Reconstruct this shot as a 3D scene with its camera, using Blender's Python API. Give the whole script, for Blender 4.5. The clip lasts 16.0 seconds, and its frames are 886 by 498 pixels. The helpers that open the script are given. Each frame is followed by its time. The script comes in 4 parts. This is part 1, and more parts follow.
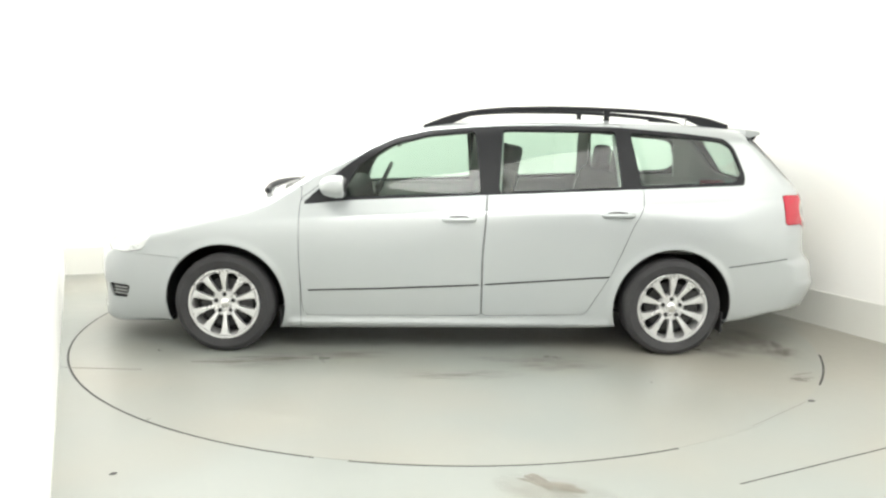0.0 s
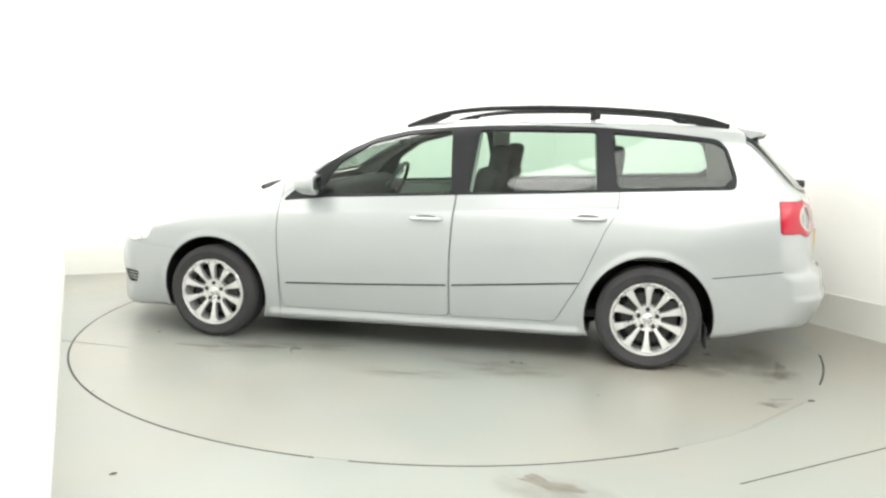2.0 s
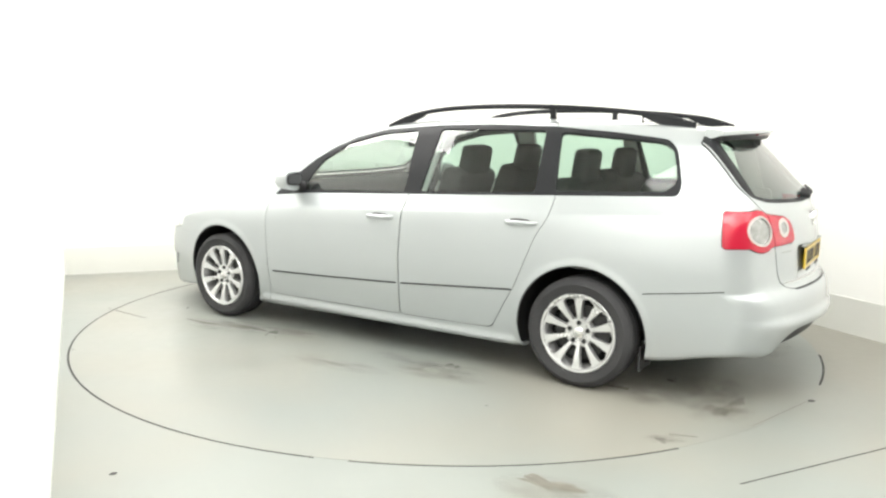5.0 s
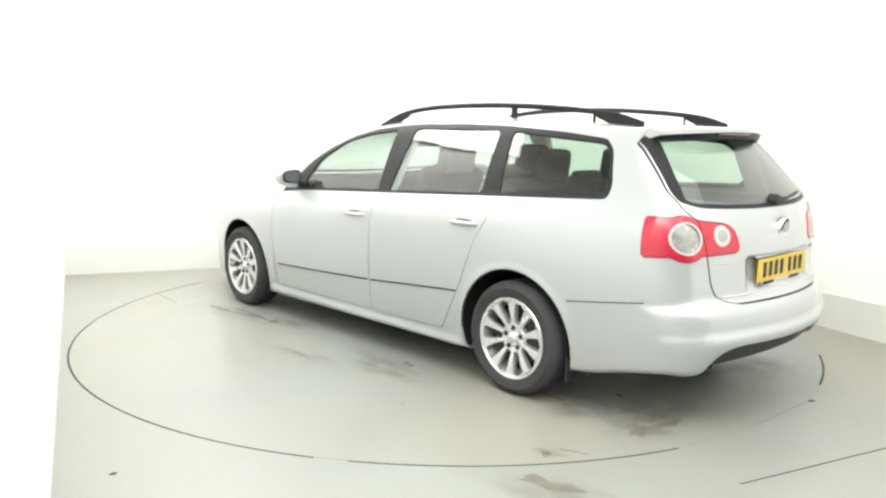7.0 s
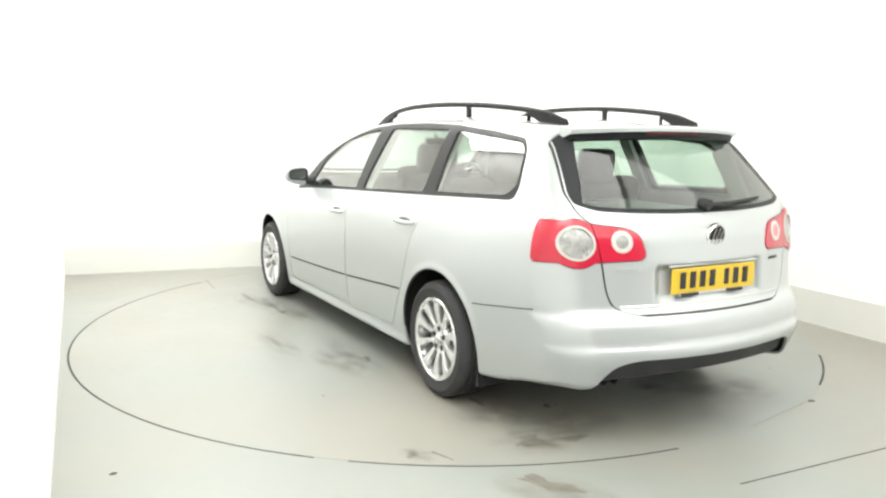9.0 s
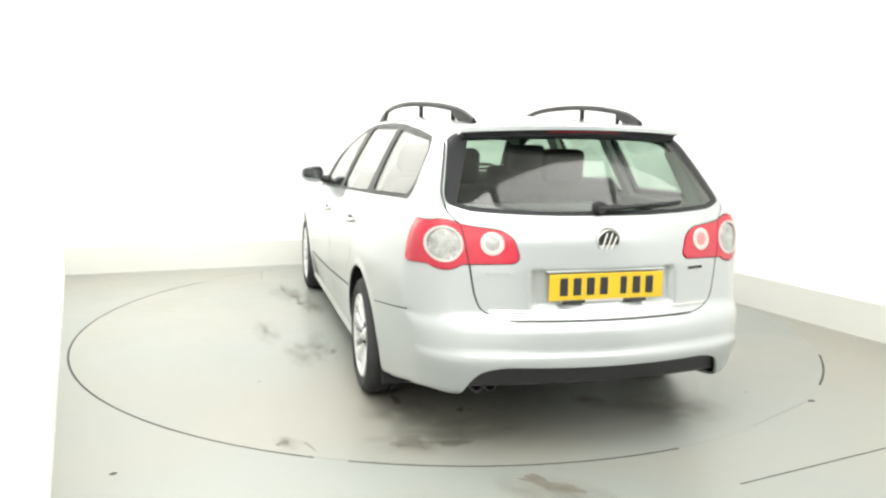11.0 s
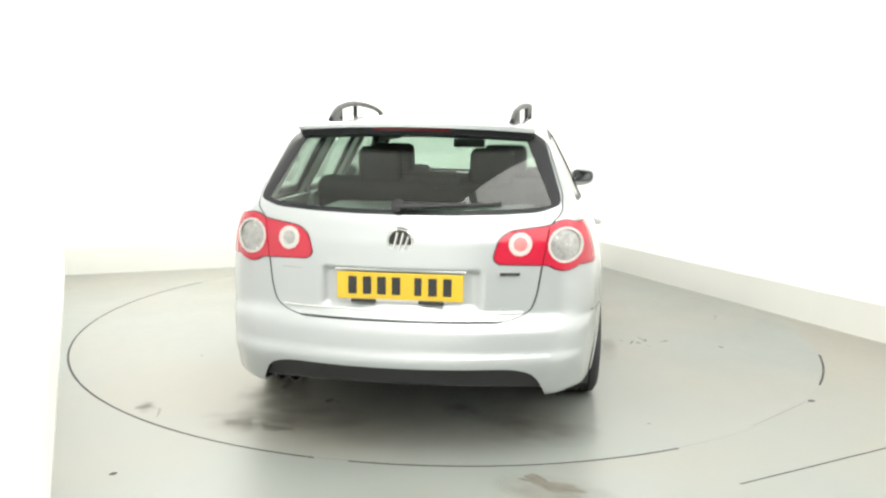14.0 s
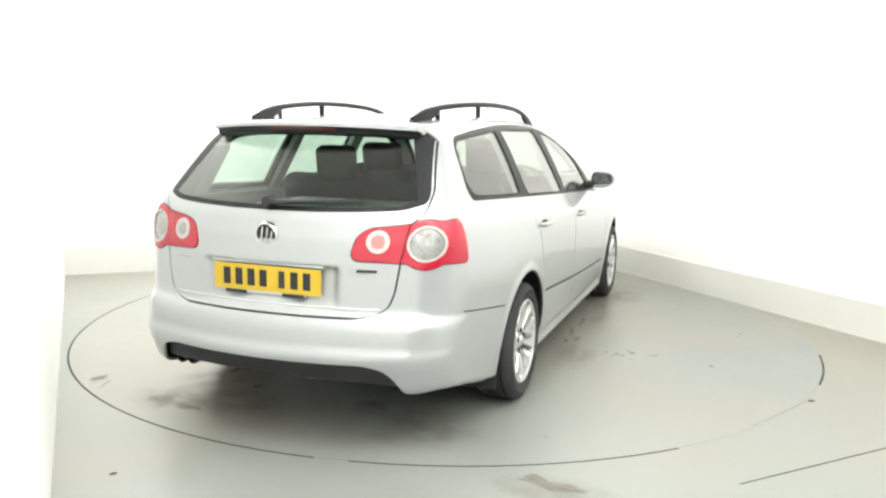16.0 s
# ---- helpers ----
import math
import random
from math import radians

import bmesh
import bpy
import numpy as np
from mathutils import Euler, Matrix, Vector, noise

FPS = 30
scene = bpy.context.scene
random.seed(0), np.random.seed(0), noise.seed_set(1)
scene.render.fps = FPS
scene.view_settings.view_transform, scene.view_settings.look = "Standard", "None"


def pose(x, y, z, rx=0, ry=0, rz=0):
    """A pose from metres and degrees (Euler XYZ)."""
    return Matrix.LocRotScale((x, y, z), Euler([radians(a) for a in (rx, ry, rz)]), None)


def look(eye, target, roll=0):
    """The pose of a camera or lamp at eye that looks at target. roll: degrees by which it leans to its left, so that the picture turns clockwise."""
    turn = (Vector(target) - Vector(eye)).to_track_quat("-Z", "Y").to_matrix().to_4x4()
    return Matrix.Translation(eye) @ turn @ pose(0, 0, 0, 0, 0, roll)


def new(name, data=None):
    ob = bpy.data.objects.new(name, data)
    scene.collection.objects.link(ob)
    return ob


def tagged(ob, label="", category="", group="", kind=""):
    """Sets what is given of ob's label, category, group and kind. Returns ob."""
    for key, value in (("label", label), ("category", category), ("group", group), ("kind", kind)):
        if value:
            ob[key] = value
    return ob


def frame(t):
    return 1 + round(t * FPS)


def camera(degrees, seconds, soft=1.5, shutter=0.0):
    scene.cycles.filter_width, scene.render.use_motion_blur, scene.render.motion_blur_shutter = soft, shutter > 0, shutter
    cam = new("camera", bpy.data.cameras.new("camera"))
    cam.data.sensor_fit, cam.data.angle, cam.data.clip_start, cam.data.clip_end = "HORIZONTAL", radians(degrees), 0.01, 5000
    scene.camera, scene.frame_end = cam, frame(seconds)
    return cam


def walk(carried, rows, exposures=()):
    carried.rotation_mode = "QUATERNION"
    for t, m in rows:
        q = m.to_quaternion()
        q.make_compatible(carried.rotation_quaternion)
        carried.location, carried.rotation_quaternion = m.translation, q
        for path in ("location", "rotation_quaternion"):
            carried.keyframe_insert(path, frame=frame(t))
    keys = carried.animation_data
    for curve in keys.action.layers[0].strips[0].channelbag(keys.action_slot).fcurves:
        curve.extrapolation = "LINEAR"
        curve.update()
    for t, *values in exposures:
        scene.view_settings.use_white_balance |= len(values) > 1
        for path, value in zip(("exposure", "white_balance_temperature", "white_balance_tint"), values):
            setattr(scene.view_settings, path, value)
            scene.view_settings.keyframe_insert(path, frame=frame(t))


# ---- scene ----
# ---- camera ----
cam = camera(59.13, 16.0, soft=2.4)
EYE = (-0.027, -5.454, 1.364)
AIM = (-0.027, -5.454 + math.cos(radians(8.854)), 1.364 - math.sin(radians(8.854)))
walk(cam, [(0.0, look(EYE, AIM, 0.922)), (16.0, look(EYE, AIM, 0.922))])

# the turning of the platform: seconds and degrees
TURN = [(0.0, 180.77), (1.0, 174.1), (2.0, 167.38), (3.0, 160.62), (4.0, 153.82), (5.0, 146.98), (6.0, 140.1), (7.0, 133.19), (8.0, 126.24), (9.0, 119.26), (10.0, 112.25), (11.0, 105.21), (12.0, 98.14), (13.0, 91.05), (14.0, 83.93), (15.0, 76.8), (16.0, 69.64)]

# ---- world, light, exposure ----
scene.view_settings.exposure = -0.03
world = bpy.data.worlds.new("world")
scene.world = world
world.use_nodes = True
world.node_tree.nodes["Background"].inputs[0].default_value = (0.9, 0.95, 1.0, 1)
world.node_tree.nodes["Background"].inputs[1].default_value = 0.3

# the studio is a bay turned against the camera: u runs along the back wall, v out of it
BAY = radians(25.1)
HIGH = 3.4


def bay(u, v, z=0.0):
    """A point of the bay in the world: u to the right along the back wall, v away from it."""
    return Vector((u * math.cos(BAY) + v * math.sin(BAY), u * math.sin(BAY) - v * math.cos(BAY), z))


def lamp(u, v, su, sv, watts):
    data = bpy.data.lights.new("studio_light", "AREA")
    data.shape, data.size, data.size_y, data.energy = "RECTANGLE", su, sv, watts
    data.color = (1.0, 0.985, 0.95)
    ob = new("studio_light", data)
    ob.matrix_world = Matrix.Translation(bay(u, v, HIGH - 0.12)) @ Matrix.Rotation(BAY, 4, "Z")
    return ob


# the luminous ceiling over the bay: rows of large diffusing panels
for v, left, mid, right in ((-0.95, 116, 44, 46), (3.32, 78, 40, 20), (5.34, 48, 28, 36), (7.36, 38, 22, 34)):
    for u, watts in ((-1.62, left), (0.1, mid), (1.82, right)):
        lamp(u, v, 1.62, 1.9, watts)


# ---- materials ----
def material(name, color, rough=0.5, metal=0.0, coat=0.0, vary=0.06, scale=6.0, fine=90.0, bump=0.0, spec=0.5, rough_vary=0.08, other=None):
    """Principled surface with colour and gloss varied at two scales and fine relief."""
    m = bpy.data.materials.new(name)
    m.use_nodes = True
    nt = m.node_tree
    b = nt.nodes["Principled BSDF"]
    b.inputs["Metallic"].default_value = metal
    b.inputs["Coat Weight"].default_value = coat
    b.inputs["Coat Roughness"].default_value = 0.04
    b.inputs["Specular IOR Level"].default_value = spec
    geo = nt.nodes.new("ShaderNodeTexCoord")
    big, small = nt.nodes.new("ShaderNodeTexNoise"), nt.nodes.new("ShaderNodeTexNoise")
    for n, s in ((big, scale), (small, fine)):
        n.inputs["Scale"].default_value, n.inputs["Detail"].default_value = s, 4.0
        nt.links.new(geo.outputs["Object"], n.inputs["Vector"])
    add = nt.nodes.new("ShaderNodeMath")
    add.operation = "MULTIPLY_ADD"
    nt.links.new(small.outputs["Fac"], add.inputs[0])
    add.inputs[1].default_value = 0.4
    nt.links.new(big.outputs["Fac"], add.inputs[2])
    ramp = nt.nodes.new("ShaderNodeMapRange")
    ramp.inputs["From Min"].default_value, ramp.inputs["From Max"].default_value = 0.4, 1.0
    ramp.inputs["To Min"].default_value, ramp.inputs["To Max"].default_value = 1 - vary, 1 + vary
    nt.links.new(add.outputs[0], ramp.inputs["Value"])
    mul = nt.nodes.new("ShaderNodeVectorMath")
    mul.operation = "SCALE"
    mul.inputs[0].default_value = color
    nt.links.new(ramp.outputs[0], mul.inputs["Scale"])
    nt.links.new(mul.outputs[0], b.inputs["Base Color"])
    if other:
        wide, rng, mixer = nt.nodes.new("ShaderNodeTexNoise"), nt.nodes.new("ShaderNodeMapRange"), nt.nodes.new("ShaderNodeMix")
        wide.inputs["Scale"].default_value, wide.inputs["Detail"].default_value = 0.55, 3.0
        nt.links.new(geo.outputs["Object"], wide.inputs["Vector"])
        rng.inputs["From Min"].default_value, rng.inputs["From Max"].default_value = 0.42, 0.66
        nt.links.new(wide.outputs["Fac"], rng.inputs["Value"])
        mixer.data_type = "RGBA"
        for socket in mixer.inputs:
            if socket.type == "RGBA" and socket.name == "A":
                socket.default_value = (*color, 1)
            if socket.type == "RGBA" and socket.name == "B":
                socket.default_value = (*other, 1)
        nt.links.new(rng.outputs[0], mixer.inputs["Factor"])
        nt.links.new([o for o in mixer.outputs if o.type == "RGBA"][0], mul.inputs[0])
    rr = nt.nodes.new("ShaderNodeMapRange")
    rr.inputs["From Min"].default_value, rr.inputs["From Max"].default_value = 0.4, 1.0
    rr.inputs["To Min"].default_value, rr.inputs["To Max"].default_value = max(0.02, rough - rough_vary), min(1.0, rough + rough_vary)
    nt.links.new(add.outputs[0], rr.inputs["Value"])
    nt.links.new(rr.outputs[0], b.inputs["Roughness"])
    if bump:
        bp = nt.nodes.new("ShaderNodeBump")
        bp.inputs["Strength"].default_value, bp.inputs["Distance"].default_value = bump, 0.004
        nt.links.new(small.outputs["Fac"], bp.inputs["Height"])
        nt.links.new(bp.outputs[0], b.inputs["Normal"])
    return m


def clear(name, tint, base=0.06):
    """Thin pane: a tinted see-through sheet with a mirror on it that grows towards grazing."""
    m = bpy.data.materials.new(name)
    m.use_nodes = True
    nt = m.node_tree
    nt.nodes.remove(nt.nodes["Principled BSDF"])
    tr, gl, lw, mix = (nt.nodes.new("ShaderNode" + k) for k in ("BsdfTransparent", "BsdfGlossy", "LayerWeight", "MixShader"))
    tr.inputs["Color"].default_value = (*tint, 1)
    gl.inputs["Roughness"].default_value = 0.02
    lw.inputs["Blend"].default_value = 0.5
    power, scale = nt.nodes.new("ShaderNodeMath"), nt.nodes.new("ShaderNodeMath")
    power.operation, scale.operation = "POWER", "MULTIPLY_ADD"
    power.inputs[1].default_value = 2.6
    scale.inputs[1].default_value, scale.inputs[2].default_value = 0.9 - base, base
    nt.links.new(lw.outputs["Facing"], power.inputs[0])
    nt.links.new(power.outputs[0], scale.inputs[0])
    nt.links.new(scale.outputs[0], mix.inputs[0])
    nt.links.new(tr.outputs[0], mix.inputs[1])
    nt.links.new(gl.outputs[0], mix.inputs[2])
    nt.links.new(mix.outputs[0], nt.nodes["Material Output"].inputs["Surface"])
    return m


PAINT = material("silver_paint", (0.428, 0.456, 0.464), 0.30, 0.35, 1.0, 0.02, 1.5, 900, rough_vary=0.03)
LINING = material("grey_lining", (0.389, 0.405, 0.397), 0.8, vary=0.1)
BLACK = material("black_plastic", (0.032, 0.032, 0.034), 0.55, vary=0.15, spec=0.3)
FRAME = material("window_surround_black", (0.022, 0.023, 0.025), 0.4, vary=0.1, spec=0.12)
FELT = material("arch_liner_felt", (0.022, 0.022, 0.022), 0.95, spec=0.0, rough_vary=0.04)
MIRROR = material("tinted_mirror", (0.22, 0.23, 0.24), 0.06, 1.0, 0, 0.02, rough_vary=0.02)
# dark grey of the underbody, also the painted shade in the handle recesses
UNDER_AND_SHADE = material("underbody_coating_and_cup_shade", (0.081, 0.081, 0.081), 0.8, vary=0.2)
RUBBER = material("tyre_rubber", (0.052, 0.052, 0.054), 0.8, vary=0.2, spec=0.15, bump=0.3)
# near black of gaps and joints, also the rubbing strips' painted shade lines
GAP_AND_SHADE = material("dark_gap_and_strip_shade", (0.022, 0.022, 0.022), 0.7)
ALLOY = material("alloy_silver", (0.72, 0.725, 0.73), 0.3, 0.7, 0.3, 0.03)
CHROME = material("chrome", (0.8, 0.8, 0.8), 0.1, 1.0, 0, 0.02)
DARKMETAL = material("brake_metal", (0.049, 0.049, 0.049), 0.5, 0.7)
RED = material("red_lens", (0.437, 0.008, 0.032), 0.15, 0.0, 0.55, 0.05)
LENS = material("silver_lens", (0.567, 0.575, 0.559), 0.2, 0.3, 0.9, 0.08, 40, 300)
CRYSTAL = material("faceted_clear_lens", (0.34, 0.345, 0.335), 0.22, 0.4, 0.7, 0.5, 34, 120, bump=0.5)
PALE = material("pale_lens_rim", (0.50, 0.485, 0.465), 0.35, 0.1, 0.3, 0.06, 40, 200)
PINK = material("red_bulb_lens", (0.850, 0.194, 0.194), 0.2, 0.0, 0.8, 0.1, 60)
GLASS = clear("window_glass", (0.66, 0.775, 0.705), 0.055)
LAMPGLASS = clear("headlamp_glass", (0.95, 0.96, 0.96))
DEEPRED = material("dark_red_lens", (0.15, 0.012, 0.018), 0.2, 0.0, 0.6, 0.05)
YELLOW = material("yellow_plate", (0.62, 0.425, 0.02), 0.35, 0.0, 0.3, 0.04)
FABRIC = material("dark_seat_fabric", (0.026, 0.027, 0.028), 0.9, spec=0.15, vary=0.2, scale=20, fine=400, bump=0.2)
TRIM = material("grey_cabin_trim", (0.486, 0.502, 0.486), 0.7, vary=0.1)
WALL = material("white_wall_paint", (0.90, 0.90, 0.875), 0.7, vary=0.015, scale=1.2, bump=0.05)
HALL = material("grey_hall_paint", (0.356, 0.356, 0.348), 0.8, vary=0.1)
KICK = material("pale_grey_wall_base", (0.70, 0.705, 0.665), 0.5, vary=0.03, scale=2.0)
FLOOR = material("painted_concrete", (0.250, 0.268, 0.248), 0.36, vary=0.07, scale=1.3, fine=14, rough_vary=0.1, other=(0.276, 0.268, 0.230))
DISC = material("painted_platform", (0.250, 0.268, 0.248), 0.34, vary=0.07, scale=1.6, fine=14, rough_vary=0.1, other=(0.276, 0.268, 0.230))
BRIGHT = material("bright_reflector", (0.85, 0.86, 0.86), 0.3, 0.6, 0.5, 0.03)
STAIN = material("brown_stain", (0.185, 0.175, 0.150), 0.5, vary=0.3, scale=12)
SCUFF = material("rubber_scuff", (0.186, 0.181, 0.162), 0.5, vary=0.2, scale=20)


def smudge(name, color, rough):
    """Dirt that thins out from the middle of a unit disc, broken up by noise."""
    m = bpy.data.materials.new(name)
    m.use_nodes = True
    nt = m.node_tree
    b = nt.nodes["Principled BSDF"]
    b.inputs["Base Color"].default_value, b.inputs["Roughness"].default_value = (*color, 1), rough
    co, grad, info = nt.nodes.new("ShaderNodeTexCoord"), nt.nodes.new("ShaderNodeTexGradient"), nt.nodes.new("ShaderNodeObjectInfo")
    grad.gradient_type = "SPHERICAL"
    nt.links.new(co.outputs["Object"], grad.inputs["Vector"])
    noise = nt.nodes.new("ShaderNodeTexNoise")
    noise.noise_dimensions = "4D"
    noise.inputs["Scale"].default_value, noise.inputs["Detail"].default_value, noise.inputs["Roughness"].default_value = 1.6, 5.0, 0.5
    nt.links.new(co.outputs["Object"], noise.inputs["Vector"])
    far = nt.nodes.new("ShaderNodeMath")
    far.operation, far.inputs[1].default_value = "MULTIPLY", 40.0
    nt.links.new(info.outputs["Random"], far.inputs[0])
    nt.links.new(far.outputs[0], noise.inputs["W"])
    rng = nt.nodes.new("ShaderNodeMapRange")
    rng.inputs["From Min"].default_value, rng.inputs["From Max"].default_value = 0.38, 0.72
    rng.inputs["To Max"].default_value = 0.65
    nt.links.new(noise.outputs["Fac"], rng.inputs["Value"])
    mul, root = nt.nodes.new("ShaderNodeMath"), nt.nodes.new("ShaderNodeMath")
    root.operation, root.inputs[1].default_value, mul.operation = "POWER", 0.8, "MULTIPLY"
    nt.links.new(grad.outputs["Fac"], root.inputs[0])
    nt.links.new(root.outputs[0], mul.inputs[0])
    nt.links.new(rng.outputs[0], mul.inputs[1])
    tr, mix = nt.nodes.new("ShaderNodeBsdfTransparent"), nt.nodes.new("ShaderNodeMixShader")
    nt.links.new(mul.outputs[0], mix.inputs[0])
    nt.links.new(tr.outputs[0], mix.inputs[1])
    nt.links.new(b.outputs[0], mix.inputs[2])
    nt.links.new(mix.outputs[0], nt.nodes["Material Output"].inputs["Surface"])
    return m


BROWN = smudge("brown_dirt_film", (0.205, 0.187, 0.148), 0.5)
SOOT = smudge("rubber_dust_film", (0.165, 0.162, 0.150), 0.6)


# ---- mesh helpers ----
def part(name, bm, mat, parent=None, label="", smooth=False):
    """Links a bmesh as one mesh object under its thing."""
    me = bpy.data.meshes.new(name)
    bm.to_mesh(me)
    bm.free()
    me.materials.append(mat)
    if smooth:
        me.polygons.foreach_set("use_smooth", [True] * len(me.polygons))
        try:
            me.set_sharp_from_angle(angle=radians(40))
        except Exception:
            pass
    ob = new(name, me)
    if parent:
        ob.parent = parent
    if label:
        tagged(ob, label)
    return ob


def box(sx, sy, sz, at=(0, 0, 0), bevel=0.0, turn=None, segments=2):
    bm = bmesh.new()
    bmesh.ops.create_cube(bm, size=1.0, matrix=Matrix.Diagonal((sx, sy, sz, 1)))
    if bevel:
        bmesh.ops.bevel(bm, geom=list(bm.edges), offset=bevel, segments=segments, affect="EDGES", profile=0.5)
    m = Matrix.Translation(at) @ (turn.to_4x4() if turn else Matrix())
    bmesh.ops.transform(bm, matrix=m, verts=bm.verts)
    return bm


def lathe(profile, n=48, closed=False):
    """Turns (radius, y) pairs round the y axis."""
    bm = bmesh.new()
    rings = []
    for r, y in profile:
        rings.append([bm.verts.new((r * math.cos(a), y, r * math.sin(a))) for a in (2 * math.pi * k / n for k in range(n))])
    pairs = list(zip(rings, rings[1:])) + ([(rings[-1], rings[0])] if closed else [])
    for a, b in pairs:
        for k in range(n):
            bm.faces.new((a[k], b[k], b[(k + 1) % n], a[(k + 1) % n]))
    bmesh.ops.recalc_face_normals(bm, faces=bm.faces)
    return bm


def tube(points, radius, n=8, flat=1.0):
    """A bar of round or flattened section along points."""
    bm = bmesh.new()
    pts = [Vector(q) for q in points]
    rings = []
    for i, q in enumerate(pts):
        d = (pts[min(i + 1, len(pts) - 1)] - pts[max(i - 1, 0)]).normalized()
        side = d.cross(Vector((0, 0, 1)))
        side = side.normalized() if side.length > 1e-4 else Vector((1, 0, 0))
        up = side.cross(d)
        r = radius[i] if isinstance(radius, (list, tuple)) else radius
        rings.append([bm.verts.new(q + side * (r * math.cos(a)) + up * (r * flat * math.sin(a))) for a in (2 * math.pi * k / n for k in range(n))])
    for a, b in zip(rings, rings[1:]):
        for k in range(n):
            bm.faces.new((a[k], a[(k + 1) % n], b[(k + 1) % n], b[k]))
    bm.faces.new(rings[0][::-1])
    bm.faces.new(rings[-1])
    bmesh.ops.recalc_face_normals(bm, faces=bm.faces)
    return bm


def prism(outline, place, depth):
    """Extrudes a flat outline: place(a, b, d) gives the point at depth d."""
    bm = bmesh.new()
    lo = [bm.verts.new(place(a, b, 0)) for a, b in outline]
    hi = [bm.verts.new(place(a, b, depth)) for a, b in outline]
    n = len(outline)
    for k in range(n):
        bm.faces.new((lo[k], lo[(k + 1) % n], hi[(k + 1) % n], hi[k]))
    bm.faces.new(lo[::-1])
    bm.faces.new(hi)
    bmesh.ops.recalc_face_normals(bm, faces=bm.faces)
    return bm


def rounded(points, radius, n=5):
    """A polygon with its corners rounded."""
    out, k = [], len(points)
    for i in range(k):
        p, a, b = Vector(points[i]), Vector(points[i - 1]), Vector(points[(i + 1) % k])
        r = min(radius, (a - p).length * 0.45, (b - p).length * 0.45)
        p0, p1 = p + (a - p).normalized() * r, p + (b - p).normalized() * r
        for j in range(n + 1):
            t = j / n
            out.append(tuple(p0 * (1 - t) ** 2 + p * 2 * t * (1 - t) + p1 * t * t))
    return out


# ---- the studio ----
CORNERS = [Vector((-3.418, 1.432, 0)), Vector((1.180, 3.200, 0)), Vector((6.95, -8.95, 0)), Vector((2.10, -10.35, 0))]


def wall_box(name, p, q, z0, z1, near, far, mat, label, category="wall", ends=0.0):
    """A wall over the floor line p to q; it reaches from near to far metres outwards."""
    run = (q - p).normalized()
    out = Vector((-run.y, run.x, 0))
    p, q = p - run * ends, q + run * ends
    bm = bmesh.new()
    ring = [p + out * near, q + out * near, q + out * far, p + out * far]
    lo, hi = [bm.verts.new(v + Vector((0, 0, z0))) for v in ring], [bm.verts.new(v + Vector((0, 0, z1))) for v in ring]
    for k in range(4):
        bm.faces.new((lo[k], lo[(k + 1) % 4], hi[(k + 1) % 4], hi[k]))
    bm.faces.new(lo[::-1])
    bm.faces.new(hi)
    bmesh.ops.recalc_face_normals(bm, faces=bm.faces)
    return tagged(part(name, bm, mat), label, category, kind="structure")


BASE = 0.248
BL, BR, FR, FL = CORNERS
wall_box("wall_back", BL, BR, 0, HIGH, 0, 0.2, WALL, "plain white painted studio back wall")
wall_box("wall_right", BR, FR, 0, HIGH, 0, 0.2, WALL, "plain white painted studio side wall", ends=0.2)
wall_box("wall_front", FR, FL, 0, HIGH, 0, 0.2, HALL, "grey painted wall at the entrance end of the studio")
wall_box("wall_left", FL, BL, 0, HIGH, 0, 0.2, WALL, "plain white painted studio side wall", ends=0.2)
wall_box("baseboard_back", BL, BR, 0, BASE, -0.012, 0, KICK, "pale grey painted band along the wall foot", "wall base", -0.013)
wall_box("baseboard_right", BR, FR, 0, BASE, -0.012, 0, KICK, "pale grey painted band along the wall foot", "wall base", -0.001)
seam_a, seam_b = Vector((-1.62, -2.405, 0)), Vector((-0.95, -3.835, 0))
wall_box("trim", seam_b, seam_a, 0.772, 0.780, -0.003, 0, KICK, "thin grey joint line along the white wall", "wall trim")
bm = bmesh.new()
lo = [bm.verts.new(v + (v - Vector((1.7, -3.7, 0))).normalized() * 0.5 + Vector((0, 0, HIGH))) for v in CORNERS]
hi = [bm.verts.new(v.co + Vector((0, 0, 0.15))) for v in lo]
for k in range(4):
    bm.faces.new((lo[k], lo[(k + 1) % 4], hi[(k + 1) % 4], hi[k]))
bm.faces.new(lo[::-1])
bm.faces.new(hi)
bmesh.ops.recalc_face_normals(bm, faces=bm.faces)
tagged(part("ceiling", bm, WALL), "plain white painted studio ceiling", "ceiling", kind="structure")

RADIUS = 2.45


def ring_plate(r0, r1, z0, z1, n=160):
    bm = bmesh.new()
    rows = [[bm.verts.new((r * math.cos(2 * math.pi * k / n), r * math.sin(2 * math.pi * k / n), z)) for k in range(n)] for r, z in ((r0, z0), (r0, z1), (r1, z1), (r1, z0))]
    for a, b in zip(rows, rows[1:]):
        for k in range(n):
            bm.faces.new((a[k], a[(k + 1) % n], b[(k + 1) % n], b[k]))
    return bm


def floor_sheet():
    """The floor round the platform, with a round hole for it and a square outer edge."""
    bm = bmesh.new()
    n, far = 160, 12.5
    inner, low, outer = [], [], []
    for k in range(n):
        c, s = math.cos(2 * math.pi * k / n), math.sin(2 * math.pi * k / n)
        inner.append(bm.verts.new((RADIUS * c, RADIUS * s, 0)))
        low.append(bm.verts.new((RADIUS * c, RADIUS * s, -0.05)))
        m = far / max(abs(c), abs(s))
        outer.append(bm.verts.new((m * c, m * s, 0)))
    for k in range(n):
        j = (k + 1) % n
        bm.faces.new((inner[k], outer[k], outer[j], inner[j]))
        bm.faces.new((inner[j], low[j], low[k], inner[k]))
    return bm


